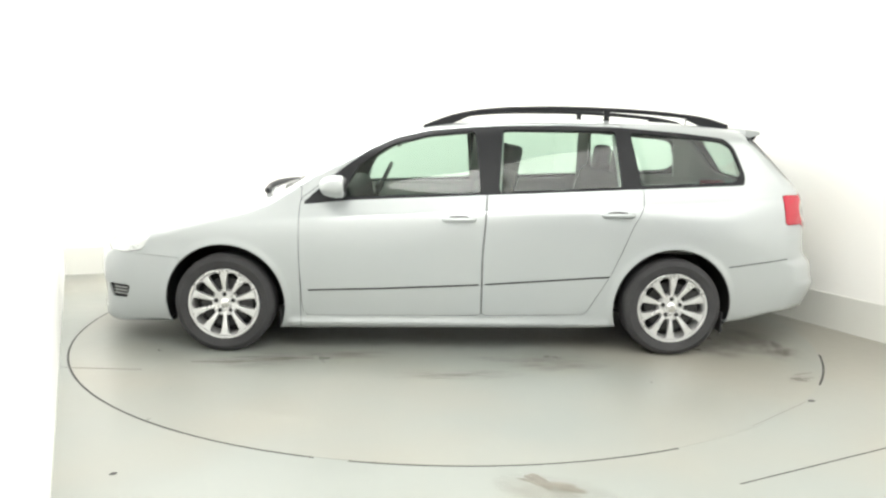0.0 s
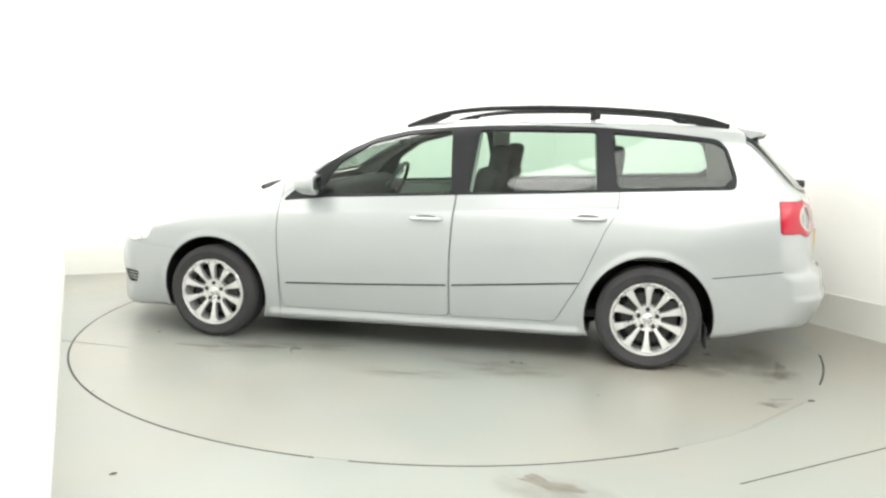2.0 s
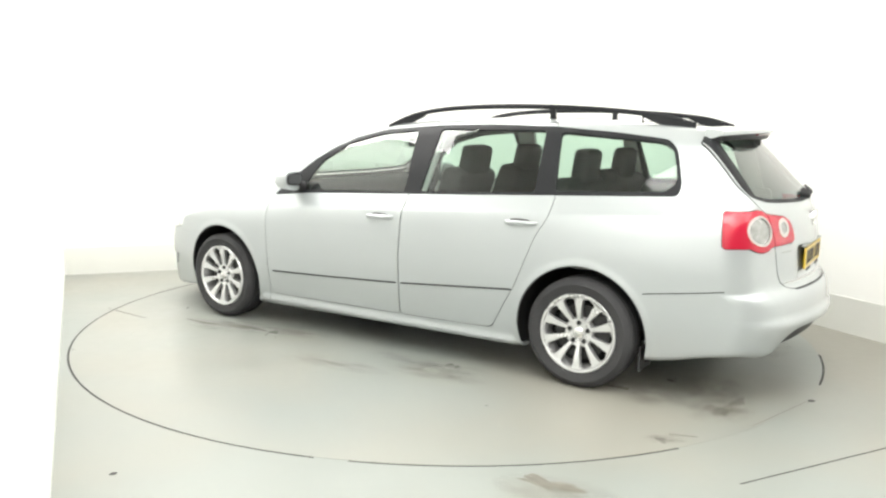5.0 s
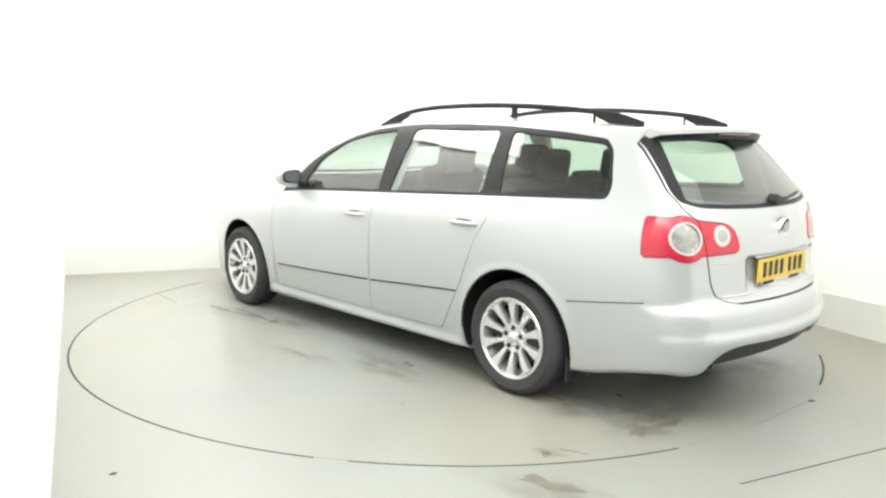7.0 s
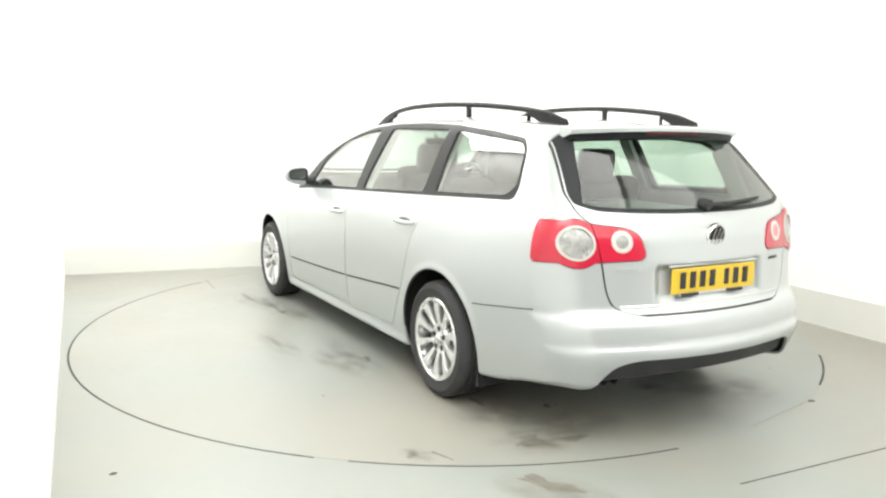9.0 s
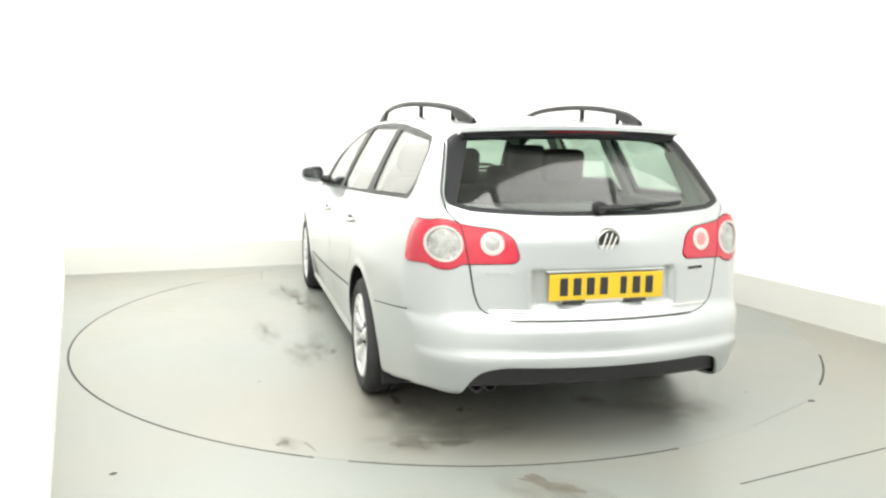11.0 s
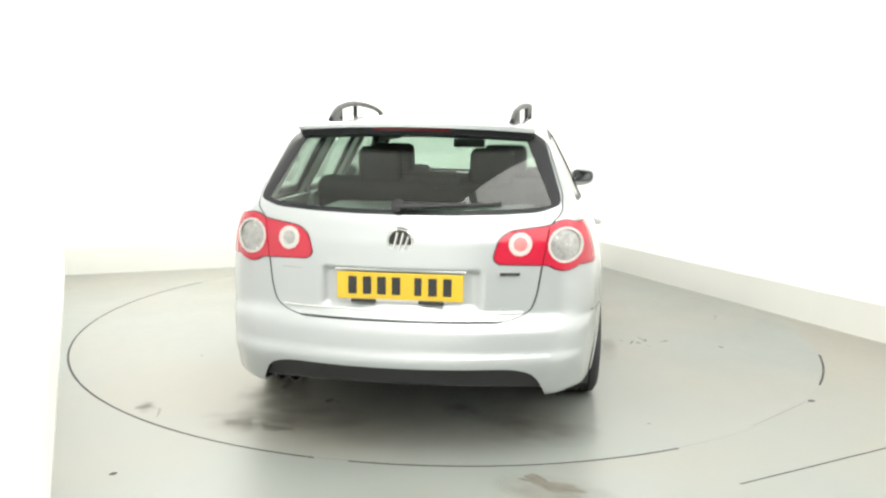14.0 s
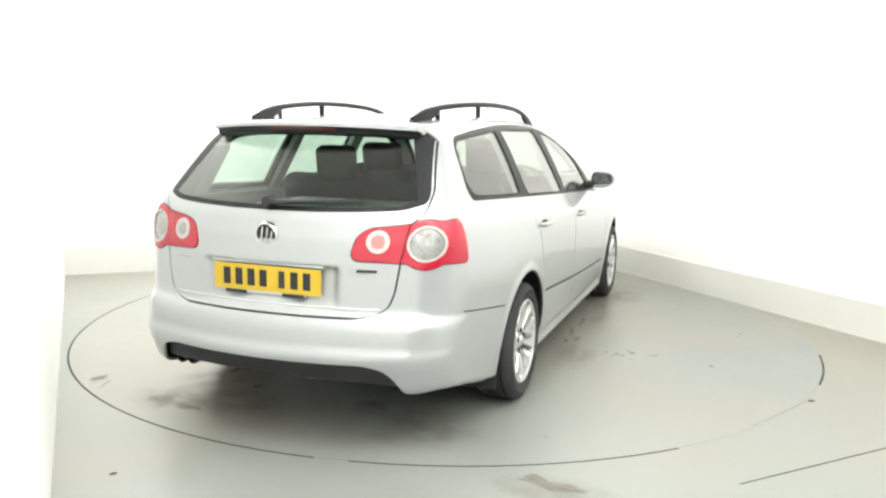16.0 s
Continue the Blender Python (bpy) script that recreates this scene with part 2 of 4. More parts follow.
tagged(part("floor", floor_sheet(), FLOOR), "pale grey-green painted concrete floor, lightly worn", "floor", kind="structure")

turntable = tagged(new("turntable"), "round pale grey turntable flush with the studio floor", "turntable")
bm = bmesh.new()
bmesh.ops.create_cone(bm, cap_ends=True, segments=160, radius1=RADIUS - 0.012, radius2=RADIUS - 0.012, depth=0.04, matrix=Matrix.Translation((0, 0, -0.02)))
part("platform", bm, DISC, turntable)
tagged(part("pit", ring_plate(RADIUS - 0.020, RADIUS, -0.05, -0.001), GAP_AND_SHADE), "dark narrow gap round the turning platform", "gap", kind="structure")


def arc_plate(a0, a1, n=60):
    """Dust and paint that fill the gap between two bearings, in degrees."""
    bm = bmesh.new()
    rows = []
    for r, z in ((RADIUS - 0.0124, -0.03), (RADIUS - 0.0122, -0.0005), (RADIUS + 0.0004, -0.0005), (RADIUS + 0.0006, -0.03)):
        rows.append([bm.verts.new((r * math.cos(radians(a)), r * math.sin(radians(a)), z)) for a in (a0 + (a1 - a0) * k / n for k in range(n + 1))])
    for a, b in zip(rows, rows[1:]):
        for k in range(n):
            bm.faces.new((a[k], b[k], b[k + 1], a[k + 1]))
    return bm


for a0, a1 in ((-103, -99.5), (-65.5, -33), (-17.5, 150)):
    tagged(part("gap_filling", arc_plate(a0, a1), FLOOR), "dust and paint that fill the gap round the turntable", "gap", kind="structure")


# ---- the car's shape ----
def profile(points, soft=0.03, step=0.004):
    """A smooth curve through (a, b) pairs, as a function on arrays."""
    a, b = np.array(points, float).T
    order = np.argsort(a)
    a, b = a[order], b[order]
    grid = np.arange(a[0] - 0.4, a[-1] + 0.4, step)
    v = np.interp(grid, a, b)
    r = int(3 * soft / step)
    kern = np.exp(-0.5 * (np.arange(-r, r + 1) * step / soft) ** 2)
    v = np.convolve(np.pad(v, r, mode="edge"), kern / kern.sum(), mode="valid")
    return lambda q: np.interp(q, grid, v)


TOP = profile([(2.45, 0.50), (2.30, 0.62), (2.12, 0.695), (1.81, 0.805), (1.44, 0.905), (1.17, 0.955), (1.08, 0.98), (1.0, 1.02), (0.71, 1.182), (0.50, 1.278), (0.34, 1.338),
               (0.086, 1.396), (-0.2, 1.425), (-0.6, 1.437), (-1.0, 1.436), (-1.4, 1.423), (-1.7, 1.402), (-2.0, 1.372), (-2.3, 1.34)], 0.05)
CROWN = profile([(2.4, 0.16), (1.2, 0.10), (0.9, 0.06), (0.0, 0.06), (-2.4, 0.06)], 0.1)
SECTION = profile([(0.05, 0.82), (0.16, 0.850), (0.25, 0.872), (0.40, 0.892), (0.55, 0.900), (0.70, 0.904), (0.80, 0.902), (0.87, 0.890), (0.92, 0.862), (0.96, 0.836),
                   (1.0, 0.814), (1.1, 0.768), (1.2, 0.717), (1.3, 0.660), (1.4, 0.600), (1.6, 0.47)], 0.024)
LOWTAPER = profile([(2.5, 0.26), (2.2, 0.17), (2.0, 0.10), (1.7, 0.018), (1.35, -0.016), (1.0, -0.014), (0.0, 0.0), (-1.2, 0.010), (-1.5, 0.018), (-1.7, 0.030), (-2.0, 0.082), (-2.2, 0.135), (-2.45, 0.22)], 0.08)
HIGHTAPER = profile([(2.5, 0.26), (1.8, 0.08), (1.0, 0.012), (0.6, 0.0), (-0.5, 0.0), (-1.2, 0.035), (-1.81, 0.095), (-2.05, 0.125), (-2.4, 0.19)], 0.08)
REAR = profile([(0.05, -2.29), (0.22, -2.35), (0.34, -2.405), (0.385, -2.428), (0.420, -2.438), (0.445, -2.437), (0.466, -2.421), (0.50, -2.420), (0.545, -2.413), (0.575, -2.397), (0.598, -2.366), (0.62, -2.357), (0.70, -2.350), (0.80, -2.343), (0.90, -2.327),
                (0.98, -2.302), (1.03, -2.273), (1.31, -2.000), (1.42, -1.89), (1.6, -1.71)], 0.010)
NOSE = profile([(0.0, 2.20), (0.12, 2.31), (0.17, 2.35), (0.24, 2.325), (0.30, 2.325), (0.45, 2.35), (0.60, 2.325), (0.68, 2.24), (0.8, 2.05), (1.2, 1.5)], 0.04)
BOTTOM = profile([(2.5, 0.17), (2.1, 0.13), (1.75, 0.165), (0.9, 0.138), (-0.9, 0.157), (-1.75, 0.20), (-2.1, 0.235), (-2.5, 0.31)], 0.06)
AXLE, HUB, ARCH = 1.3545, 0.298, 0.362


def blend(r, a, b):
    """The larger of two distances, rounded with the radius r where they meet."""
    u, v = np.maximum(a + r, 0), np.maximum(b + r, 0)
    return np.minimum(np.maximum(a, b) + r, 0) + np.sqrt(u * u + v * v) - r


def step01(lo, hi, v):
    """A smooth step from 0 at lo to 1 at hi."""
    t = np.clip((v - lo) / (hi - lo), 0, 1)
    return t * t * (3 - 2 * t)


def body(x, y, z):
    """Distance-like field of the car's outer skin, negative inside."""
    y = np.abs(y)
    belt = z + 0.047 * (x + 0.4) * step01(0.3, 0.8, z)
    high = step01(0.68, 1.06, z)
    w = SECTION(belt) - LOWTAPER(x) * (1 - high) - HIGHTAPER(x) * high
    for c in (AXLE, -AXLE):
        d = np.hypot(x - c, z - HUB)
        w = w + 0.007 * np.exp(-((d - ARCH - 0.005) / 0.022) ** 2) * (d > ARCH - 0.05)
    w = w + 0.018 * np.exp(-((z - 0.180) / 0.028) ** 2) * step01(-1.0, -0.95, x) * (1 - step01(0.95, 1.0, x))
    # sharp crease along the shoulder, under the window line
    d = belt - 0.884
    w = w + 0.0045 * np.where(d < 0, np.exp(d / 0.05), np.exp(-d / 0.009)) * step01(-2.1, -1.9, x) * (1 - step01(0.75, 1.0, x))
    side = (y - w) * 0.93
    slope = (TOP(x + 0.01) - TOP(x - 0.01)) / 0.02
    top = (z - TOP(x) + CROWN(x) * y * y) / np.sqrt(1 + slope * slope)
    # shallow recess for the number plate
    dip = step01(0.345, 0.295, y) * step01(0.605, 0.650, z) * step01(0.792, 0.778, z)
    back = (REAR(z) + 0.30 * y * y + 0.024 * dip - x)
    lean = (REAR(z + 0.01) - REAR(z - 0.01)) / 0.02
    back = back / np.sqrt(1 + np.minimum(lean * lean, 1.5) + (0.6 * y) ** 2)
    front = (x - NOSE(z) + 0.42 * y * y) / np.sqrt(1 + (0.8 * y) ** 2) * 0.85
    # the tail sweeps up at its corners
    low = BOTTOM(x) + 0.026 * step01(0.62, 0.74, y) * step01(-1.75, -2.05, x) - z
    r = 0.035 + 0.05 * step01(0.9, 0.2, x)
    f = blend(r, side, top)
    f = blend(0.07, f, front)
    f = blend(0.05 + 0.06 * step01(1.0, 0.75, z), f, back)
    return blend(0.03, f, low)


def skin(h=0.016):
    """Left half of the skin as a triangle mesh: surface nets on a grid, drawn onto the field."""
    gx, gy, gz = np.arange(-2.56, 2.42, h), np.arange(-1.5 * h, 1.0, h), np.arange(0.06, 1.52, h)
    f = body(gx[:, None, None], gy[None, :, None], gz[None, None, :])
    s = f < 0
    nx, ny, nz = s.shape
    corner = [(i, j, k) for i in (0, 1) for j in (0, 1) for k in (0, 1)]
    cut = lambda a, o: a[o[0]:nx - 1 + o[0], o[1]:ny - 1 + o[1], o[2]:nz - 1 + o[2]]
    count = sum(cut(s, o).astype(int) for o in corner)
    live = (count > 0) & (count < 8)
    index = -np.ones(live.shape, int)
    index[live] = np.arange(live.sum())
    ci = np.argwhere(live)
    total, number = np.zeros((len(ci), 3)), np.zeros(len(ci))
    for a in corner:
        for ax in range(3):
            if a[ax]:
                continue
            b = tuple(a[q] + (q == ax) for q in range(3))
            fa, fb = f[tuple((ci + a).T)], f[tuple((ci + b).T)]
            ok = (fa < 0) != (fb < 0)
            t = np.where(ok, fa / np.where(ok, fa - fb, 1), 0)
            pos = np.array(a)[None] + t[:, None] * np.array([q == ax for q in range(3)])[None]
            total[ok] += pos[ok]
            number[ok] += 1
    v = np.array([gx[0], gy[0], gz[0]]) + h * (ci + total / number[:, None])
    faces = []
    for ax in range(3):
        o1, o2 = [q for q in range(3) if q != ax]
        sh = [slice(None)] * 3
        sa, sb = list(sh), list(sh)
        sa[ax], sb[ax] = slice(0, -1), slice(1, None)
        flip = s[tuple(sa)] != s[tuple(sb)]
        e = np.argwhere(flip)
        ok = (e[:, o1] > 0) & (e[:, o2] > 0) & (e[:, o1] < s.shape[o1] - 1) & (e[:, o2] < s.shape[o2] - 1)
        e = e[ok]
        inside = s[tuple(e.T)]
        u1, u2 = np.zeros(3, int), np.zeros(3, int)
        u1[o1], u2[o2] = 1, 1
        q = [index[tuple((e - d).T)] for d in (u1 + u2, u2, 0 * u1, u1)]
        q = np.stack(q, 1)
        turn = inside if ax != 1 else ~inside
        q = np.where(turn[:, None], q, q[:, ::-1])
        faces.append(q)
    q = np.concatenate(faces)
    q = q[(q >= 0).all(1)]
    for _ in range(4):
        e = 0.002
        fv = body(*v.T)
        g = np.stack([(body(v[:, 0] + e * (k == 0), v[:, 1] + e * (k == 1), v[:, 2] + e * (k == 2)) - body(v[:, 0] - e * (k == 0), v[:, 1] - e * (k == 1), v[:, 2] - e * (k == 2))) / (2 * e) for k in range(3)], 1)
        n2 = np.maximum((g * g).sum(1), 0.2)
        v = v - np.clip(fv / n2, -0.01, 0.01)[:, None] * g
    d1 = np.linalg.norm(v[q[:, 0]] - v[q[:, 2]], axis=1)
    d2 = np.linalg.norm(v[q[:, 1]] - v[q[:, 3]], axis=1)
    tri = np.where((d1 <= d2)[:, None, None], np.stack([q[:, [0, 1, 2]], q[:, [0, 2, 3]]], 1), np.stack([q[:, [0, 1, 3]], q[:, [1, 2, 3]]], 1)).reshape(-1, 3)
    # all faces look outwards
    face = np.cross(v[tri[:, 1]] - v[tri[:, 0]], v[tri[:, 2]] - v[tri[:, 0]])
    wrong = (face * g[tri].mean(1)).sum(1) < 0
    tri[wrong] = tri[wrong][:, ::-1]
    return v, tri


def split(v, f, g):
    """Cuts a triangle mesh along g = 0. Returns the parts with g below and above zero."""
    g = np.where(np.abs(g) < 1e-6, 1e-6, g)
    neg = g[f] < 0
    n = neg.sum(1)
    lo, hi = [f[n == 3]], [f[n == 0]]
    extra, made = [], {}

    def mid(a, b):
        key = (a, b) if a < b else (b, a)
        if key not in made:
            t = g[a] / (g[a] - g[b])
            made[key] = len(v) + len(extra)
            extra.append(v[a] + t * (v[b] - v[a]))
        return made[key]

    la, ha = [], []
    for t, m in zip(f[(n == 1) | (n == 2)], neg[(n == 1) | (n == 2)]):
        odd = int(np.argmax(m)) if m.sum() == 1 else int(np.argmin(m))
        a, b, c = int(t[odd]), int(t[(odd + 1) % 3]), int(t[(odd + 2) % 3])
        p, q = mid(a, b), mid(a, c)
        one, two = [(a, p, q)], [(p, b, c), (p, c, q)]
        if m.sum() == 1:
            la += one
            ha += two
        else:
            ha += one
            la += two
    vv = np.concatenate([v, np.array(extra).reshape(-1, 3)]) if extra else v
    if la:
        lo.append(np.array(la))
        hi.append(np.array(ha))

    def tidy(fs):
        fs = np.concatenate(fs)
        used, inv = np.unique(fs, return_inverse=True)
        return vv[used], inv.reshape(-1, 3)

    return tidy(lo), tidy(hi)


def outline_distance(points, a, b):
    """Signed distance to a polygon in a plane, negative inside."""
    pts = np.array(points, float)
    best, inside = np.full(a.shape, 1e9), np.zeros(a.shape, bool)
    for (x0, y0), (x1, y1) in zip(pts, np.roll(pts, -1, 0)):
        dx, dy = x1 - x0, y1 - y0
        t = np.clip(((a - x0) * dx + (b - y0) * dy) / (dx * dx + dy * dy), 0, 1)
        best = np.minimum(best, np.hypot(a - x0 - t * dx, b - y0 - t * dy))
        if y0 != y1:
            inside ^= ((y0 > b) != (y1 > b)) & (a < (x1 - x0) * (b - y0) / (y1 - y0) + x0)
    return np.where(inside, -best, best)


DLO = rounded([(0.90, 0.895), (0.667, 1.106), (0.504, 1.222), (0.336, 1.298), (0.131, 1.345), (-0.145, 1.369), (-0.353, 1.381), (-0.703, 1.387), (-1.055, 1.379), (-1.42, 1.353), (-1.70, 1.322),
               (-1.755, 1.27), (-1.81, 1.10), (-1.80, 1.04), (-1.68, 1.035), (-1.12, 1.010), (-0.2, 0.966), (0.594, 0.926)], 0.03)
PANES = [rounded(q, 0.025) for q in (
    [(0.665, 0.944), (0.555, 1.135), (0.365, 1.258), (0.131, 1.318), (-0.145, 1.344), (-0.180, 0.981)],
    [(-0.318, 1.354), (-0.288, 0.986), (-1.035, 1.023), (-1.012, 1.356)],
    [(-1.105, 1.350), (-1.155, 1.034), (-1.735, 1.060), (-1.785, 1.11), (-1.735, 1.27), (-1.67, 1.305)])]
FRONT_DOOR = rounded([(0.905, 0.925), (0.905, 0.60), (0.890, 0.29), (0.875, 0.228), (-0.188, 0.234), (-0.188, 0.60), (-0.215, 0.985), (-0.26, 1.40), (0.3, 1.40)], 0.03)
REAR_DOOR = rounded([(-0.194, 0.234), (-0.194, 0.60), (-0.221, 0.985), (-0.27, 1.40), (-1.06, 1.40), (-1.165, 1.0), (-1.155, 0.90), (-1.095, 0.80), (-0.98, 0.52), (-0.825, 0.246)], 0.03)


def pick(mesh, g):
    return split(mesh[0], mesh[1], g(*mesh[0].T))


def seam(mesh, g, half=0.0019):
    """Parts a panel off along g = 0 with a narrow joint between: panel, joint, rest."""
    panel, other = pick(mesh, lambda x, y, z: g(x, y, z) + half)
    joint, rest = pick(other, lambda x, y, z: g(x, y, z) - half)
    return panel, joint, rest


def sink(mesh, depth):
    """The same piece of skin moved inwards."""
    v, f = mesh
    g = gradient(v)
    return v - depth * g, f


def mirrored(mesh):
    return mesh[0] * np.array([1, -1, 1]), mesh[1][:, ::-1]


def both(mesh):
    """A piece and its mirror image in one, joined along the middle."""
    v, f = mesh
    mv, mf = mirrored(mesh)
    mid = np.abs(v[:, 1]) < 1e-4
    new_index = np.where(mid, np.arange(len(v)), len(v) + np.cumsum(~mid) - 1)
    return np.concatenate([v, mv[~mid]]), np.concatenate([f, new_index[mf]])


car = tagged(new("estate_car"), "clean silver estate car with black roof rails on a turntable", "car")
SIDES = (1, -1)
joints = []


def gradient(v, e=0.008):
    """Outward unit normals of the field at points."""
    g = np.stack([body(v[:, 0] + e * (k == 0), v[:, 1] + e * (k == 1), v[:, 2] + e * (k == 2)) - body(v[:, 0] - e * (k == 0), v[:, 1] - e * (k == 1), v[:, 2] - e * (k == 2)) for k in range(3)], 1)
    return g / np.maximum(np.linalg.norm(g, axis=1, keepdims=True), 1e-9)


def skin_object(name, mesh, mat, parent, label, thick):
    """A piece of skin as an object: outer face, inner face and rim, smooth as the field is."""
    v, f = mesh
    n = gradient(v)
    verts, normals, faces, slots = [v], [n], [f], [np.zeros(len(f), int)]
    mats = mat if isinstance(mat, (list, tuple)) else [mat]
    if thick:
        k = len(v)
        inner = v - n * thick
        edges = np.concatenate([f[:, [0, 1]], f[:, [1, 2]], f[:, [2, 0]]])
        key = np.sort(edges, axis=1)
        _, first, count = np.unique(key, axis=0, return_index=True, return_counts=True)
        rim = edges[first[count == 1]]
        m = len(rim)
        verts += [inner, v[rim[:, 0]], v[rim[:, 1]], inner[rim[:, 0]], inner[rim[:, 1]]]
        normals += [-n, np.zeros((4 * m, 3))]
        a = 2 * k + np.arange(m)
        faces += [f[:, ::-1] + k, np.stack([a + m, a, a + 2 * m], 1), np.stack([a + m, a + 2 * m, a + 3 * m], 1)]
        slots += [np.full(len(f), len(mats) - 1), np.zeros(2 * m, int)]
    me = bpy.data.meshes.new(name)
    me.from_pydata(np.concatenate(verts).tolist(), [], np.concatenate(faces).tolist())
    for q in mats:
        me.materials.append(q)
    me.polygons.foreach_set("material_index", np.concatenate(slots).tolist())
    me.polygons.foreach_set("use_smooth", [True] * len(me.polygons))
    me.update()
    me.normals_split_custom_set_from_vertices(np.concatenate(normals).tolist())
    ob = new(name, me)
    ob.parent = parent
    return tagged(ob, label)


def add(name, mesh, mat, label="", thick=0.012, pair=True, parent=None):
    """Adds a piece of the skin left and right, or once across the middle."""
    made = []
    for m in ((mesh, mirrored(mesh)) if pair else (both(mesh),)):
        made.append(skin_object(name, m, mat, parent or car, label, thick))
    return made


shell = skin()
middle = np.abs(shell[0][:, 1]) < 0.005
shell[0][middle, 1] = 0.0
shell = (shell[0], shell[1][(shell[0][shell[1]][:, :, 1] >= 0).all(1)])
# wheel openings
for c in (AXLE, -AXLE):
    _, shell = pick(shell, lambda x, y, z, c=c: np.maximum(np.hypot(x - c, z - HUB) - ARCH, 0.45 - y))
side_only = lambda g, inner=0.5: (lambda x, y, z: np.maximum(g(x, z), inner - y))
# window band with its panes, each pane set in a black surround
band, shell = pick(shell, side_only(lambda x, z: outline_distance(DLO, x, z), 0.45))
for poly, name in zip(PANES, ("front_door_window", "rear_door_window", "quarter_window")):
    pane, band = pick(band, lambda x, y, z, q=poly: outline_distance(q, x, z))
    add(name, sink(pane, 0.006), GLASS, thick=0.0)
add("window_surround", band, [FRAME, FRAME], "gloss black window surround", 0.02)
# doors
for poly, name in ((FRONT_DOOR, "front_door"), (REAR_DOOR, "rear_door")):
    panel, joint, shell = seam(shell, side_only(lambda x, z, q=poly: outline_distance(q, x, z), 0.45))
    joints.append(joint)
    door = add(name, panel, [PAINT, LINING])
    if name == "front_door":
        front_doors = door
    else:
        rear_doors = door
# windscreen
screen_edge = lambda x, y, z: np.maximum.reduce([y - (SECTION(z + 0.047 * (x + 0.4)) - HIGHTAPER(x) - 0.075), x - 1.02 + 0.22 * y * y, 0.10 - 0.10 * y * y - x, 0.9 - z])
screen, shell = pick(shell, screen_edge)
inner_screen, border = pick(screen, lambda x, y, z: screen_edge(x, y, z) + 0.035)
add("windscreen", inner_screen, GLASS, thick=0, pair=False)
add("windscreen_border", border, FRAME, "black printed glass border", 0.005, False)
# tail lamps
LAMP_REAR = rounded([(0.372, 0.840), (0.392, 0.817), (0.58, 0.811), (0.9, 0.805), (0.9, 0.983), (0.66, 0.987), (0.585, 0.969), (0.44, 0.951), (0.395, 0.920)], 0.03)
lamp_edge = lambda x, y, z: np.maximum(np.minimum(outline_distance(LAMP_REAR, y, z), np.maximum(np.hypot(y - 0.668, z - 0.890) - 0.103, x + 2.05)), x + 2.03 + 0.08 * (0.97 - z))
lamp_skin, joint, shell = seam(shell, lamp_edge, 0.0022)
joints.append(joint)
gate_line = profile([(0.53, 0.30), (0.583, 0.38), (0.592, 0.48), (0.63, 0.536), (0.69, 0.557), (0.82, 0.576), (0.97, 0.60), (1.02, 0.652), (1.095, 0.653), (1.325, 0.580), (1.5, 0.53)], 0.012)
inner_lamp, joint, outer_lamp = seam(lamp_skin, lambda x, y, z: y - gate_line(z), 0.002)
joints.append(joint)
BIG, SMALL = (0.668, 0.892), (0.482, 0.897)
disc = lambda c, r: (lambda x, y, z: np.hypot(y - c[0], z - c[1]) - r)
clear_big, outer_lamp = pick(outer_lamp, lambda x, y, z: np.maximum(disc(BIG, 0.073)(x, y, z), x + 2.08))
clear_small, inner_lamp = pick(inner_lamp, disc(SMALL, 0.047))
core_small, clear_small = pick(clear_small, disc(SMALL, 0.029))
ring_big, clear_big = pick(clear_big, lambda x, y, z: 0.064 - np.hypot(y - BIG[0], z - BIG[1]))
lamps = add("tail_lamp", sink(outer_lamp, -0.004), RED, "red and clear plastic tail lamp")
gate_lamps = add("tailgate_lamp", sink(inner_lamp, -0.004), RED, "red plastic tailgate lamp with round clear lens")
for i, s in enumerate(SIDES):
    flip = (lambda m: m) if s > 0 else mirrored
    for name, piece, mat, up, dad in (("clear_lens", clear_big, CRYSTAL, 0.002, lamps[i]), ("lens_ring", ring_big, PALE, -0.006, lamps[i]), ("lens_ring", clear_small, PALE, -0.006, gate_lamps[i]),
                                      ("bulb_cap", core_small, PINK if s < 0 else CRYSTAL, -0.004, gate_lamps[i])):
        m = flip(sink(piece, up))
        skin_object(name, m, mat, dad, "", 0.006)
# tailgate with its glass
gate_edge = lambda x, y, z: np.maximum.reduce([y - gate_line(z), 0.586 - z, x + 1.86, z - 1.385])
glass_edge = lambda x, y, z: np.maximum(outline_distance(REAR_GLASS, y, z), x + 1.7)
REAR_GLASS = rounded([(-0.2, 1.345), (-0.2, 1.008), (0.20, 1.008), (0.40, 1.013), (0.56, 1.022), (0.645, 1.05), (0.645, 1.09), (0.572, 1.325), (0.545, 1.345)], 0.03)
gate, joint, shell = seam(shell, gate_edge, 0.0040)
joints.append(joint)
pane, gate = pick(gate, glass_edge)
clear_pane, printed = pick(pane, lambda x, y, z: np.maximum(outline_distance(REAR_GLASS, y, z) + 0.02, y - 0.615 + 0.42 * (z - 1.03)))
tailgate = add("tailgate", gate, [PAINT, LINING], pair=False)[0]
add("rear_window", clear_pane, GLASS, thick=0, pair=False, parent=tailgate)
add("rear_window_border", printed, FRAME, "black printed glass border", 0.005, False, tailgate)
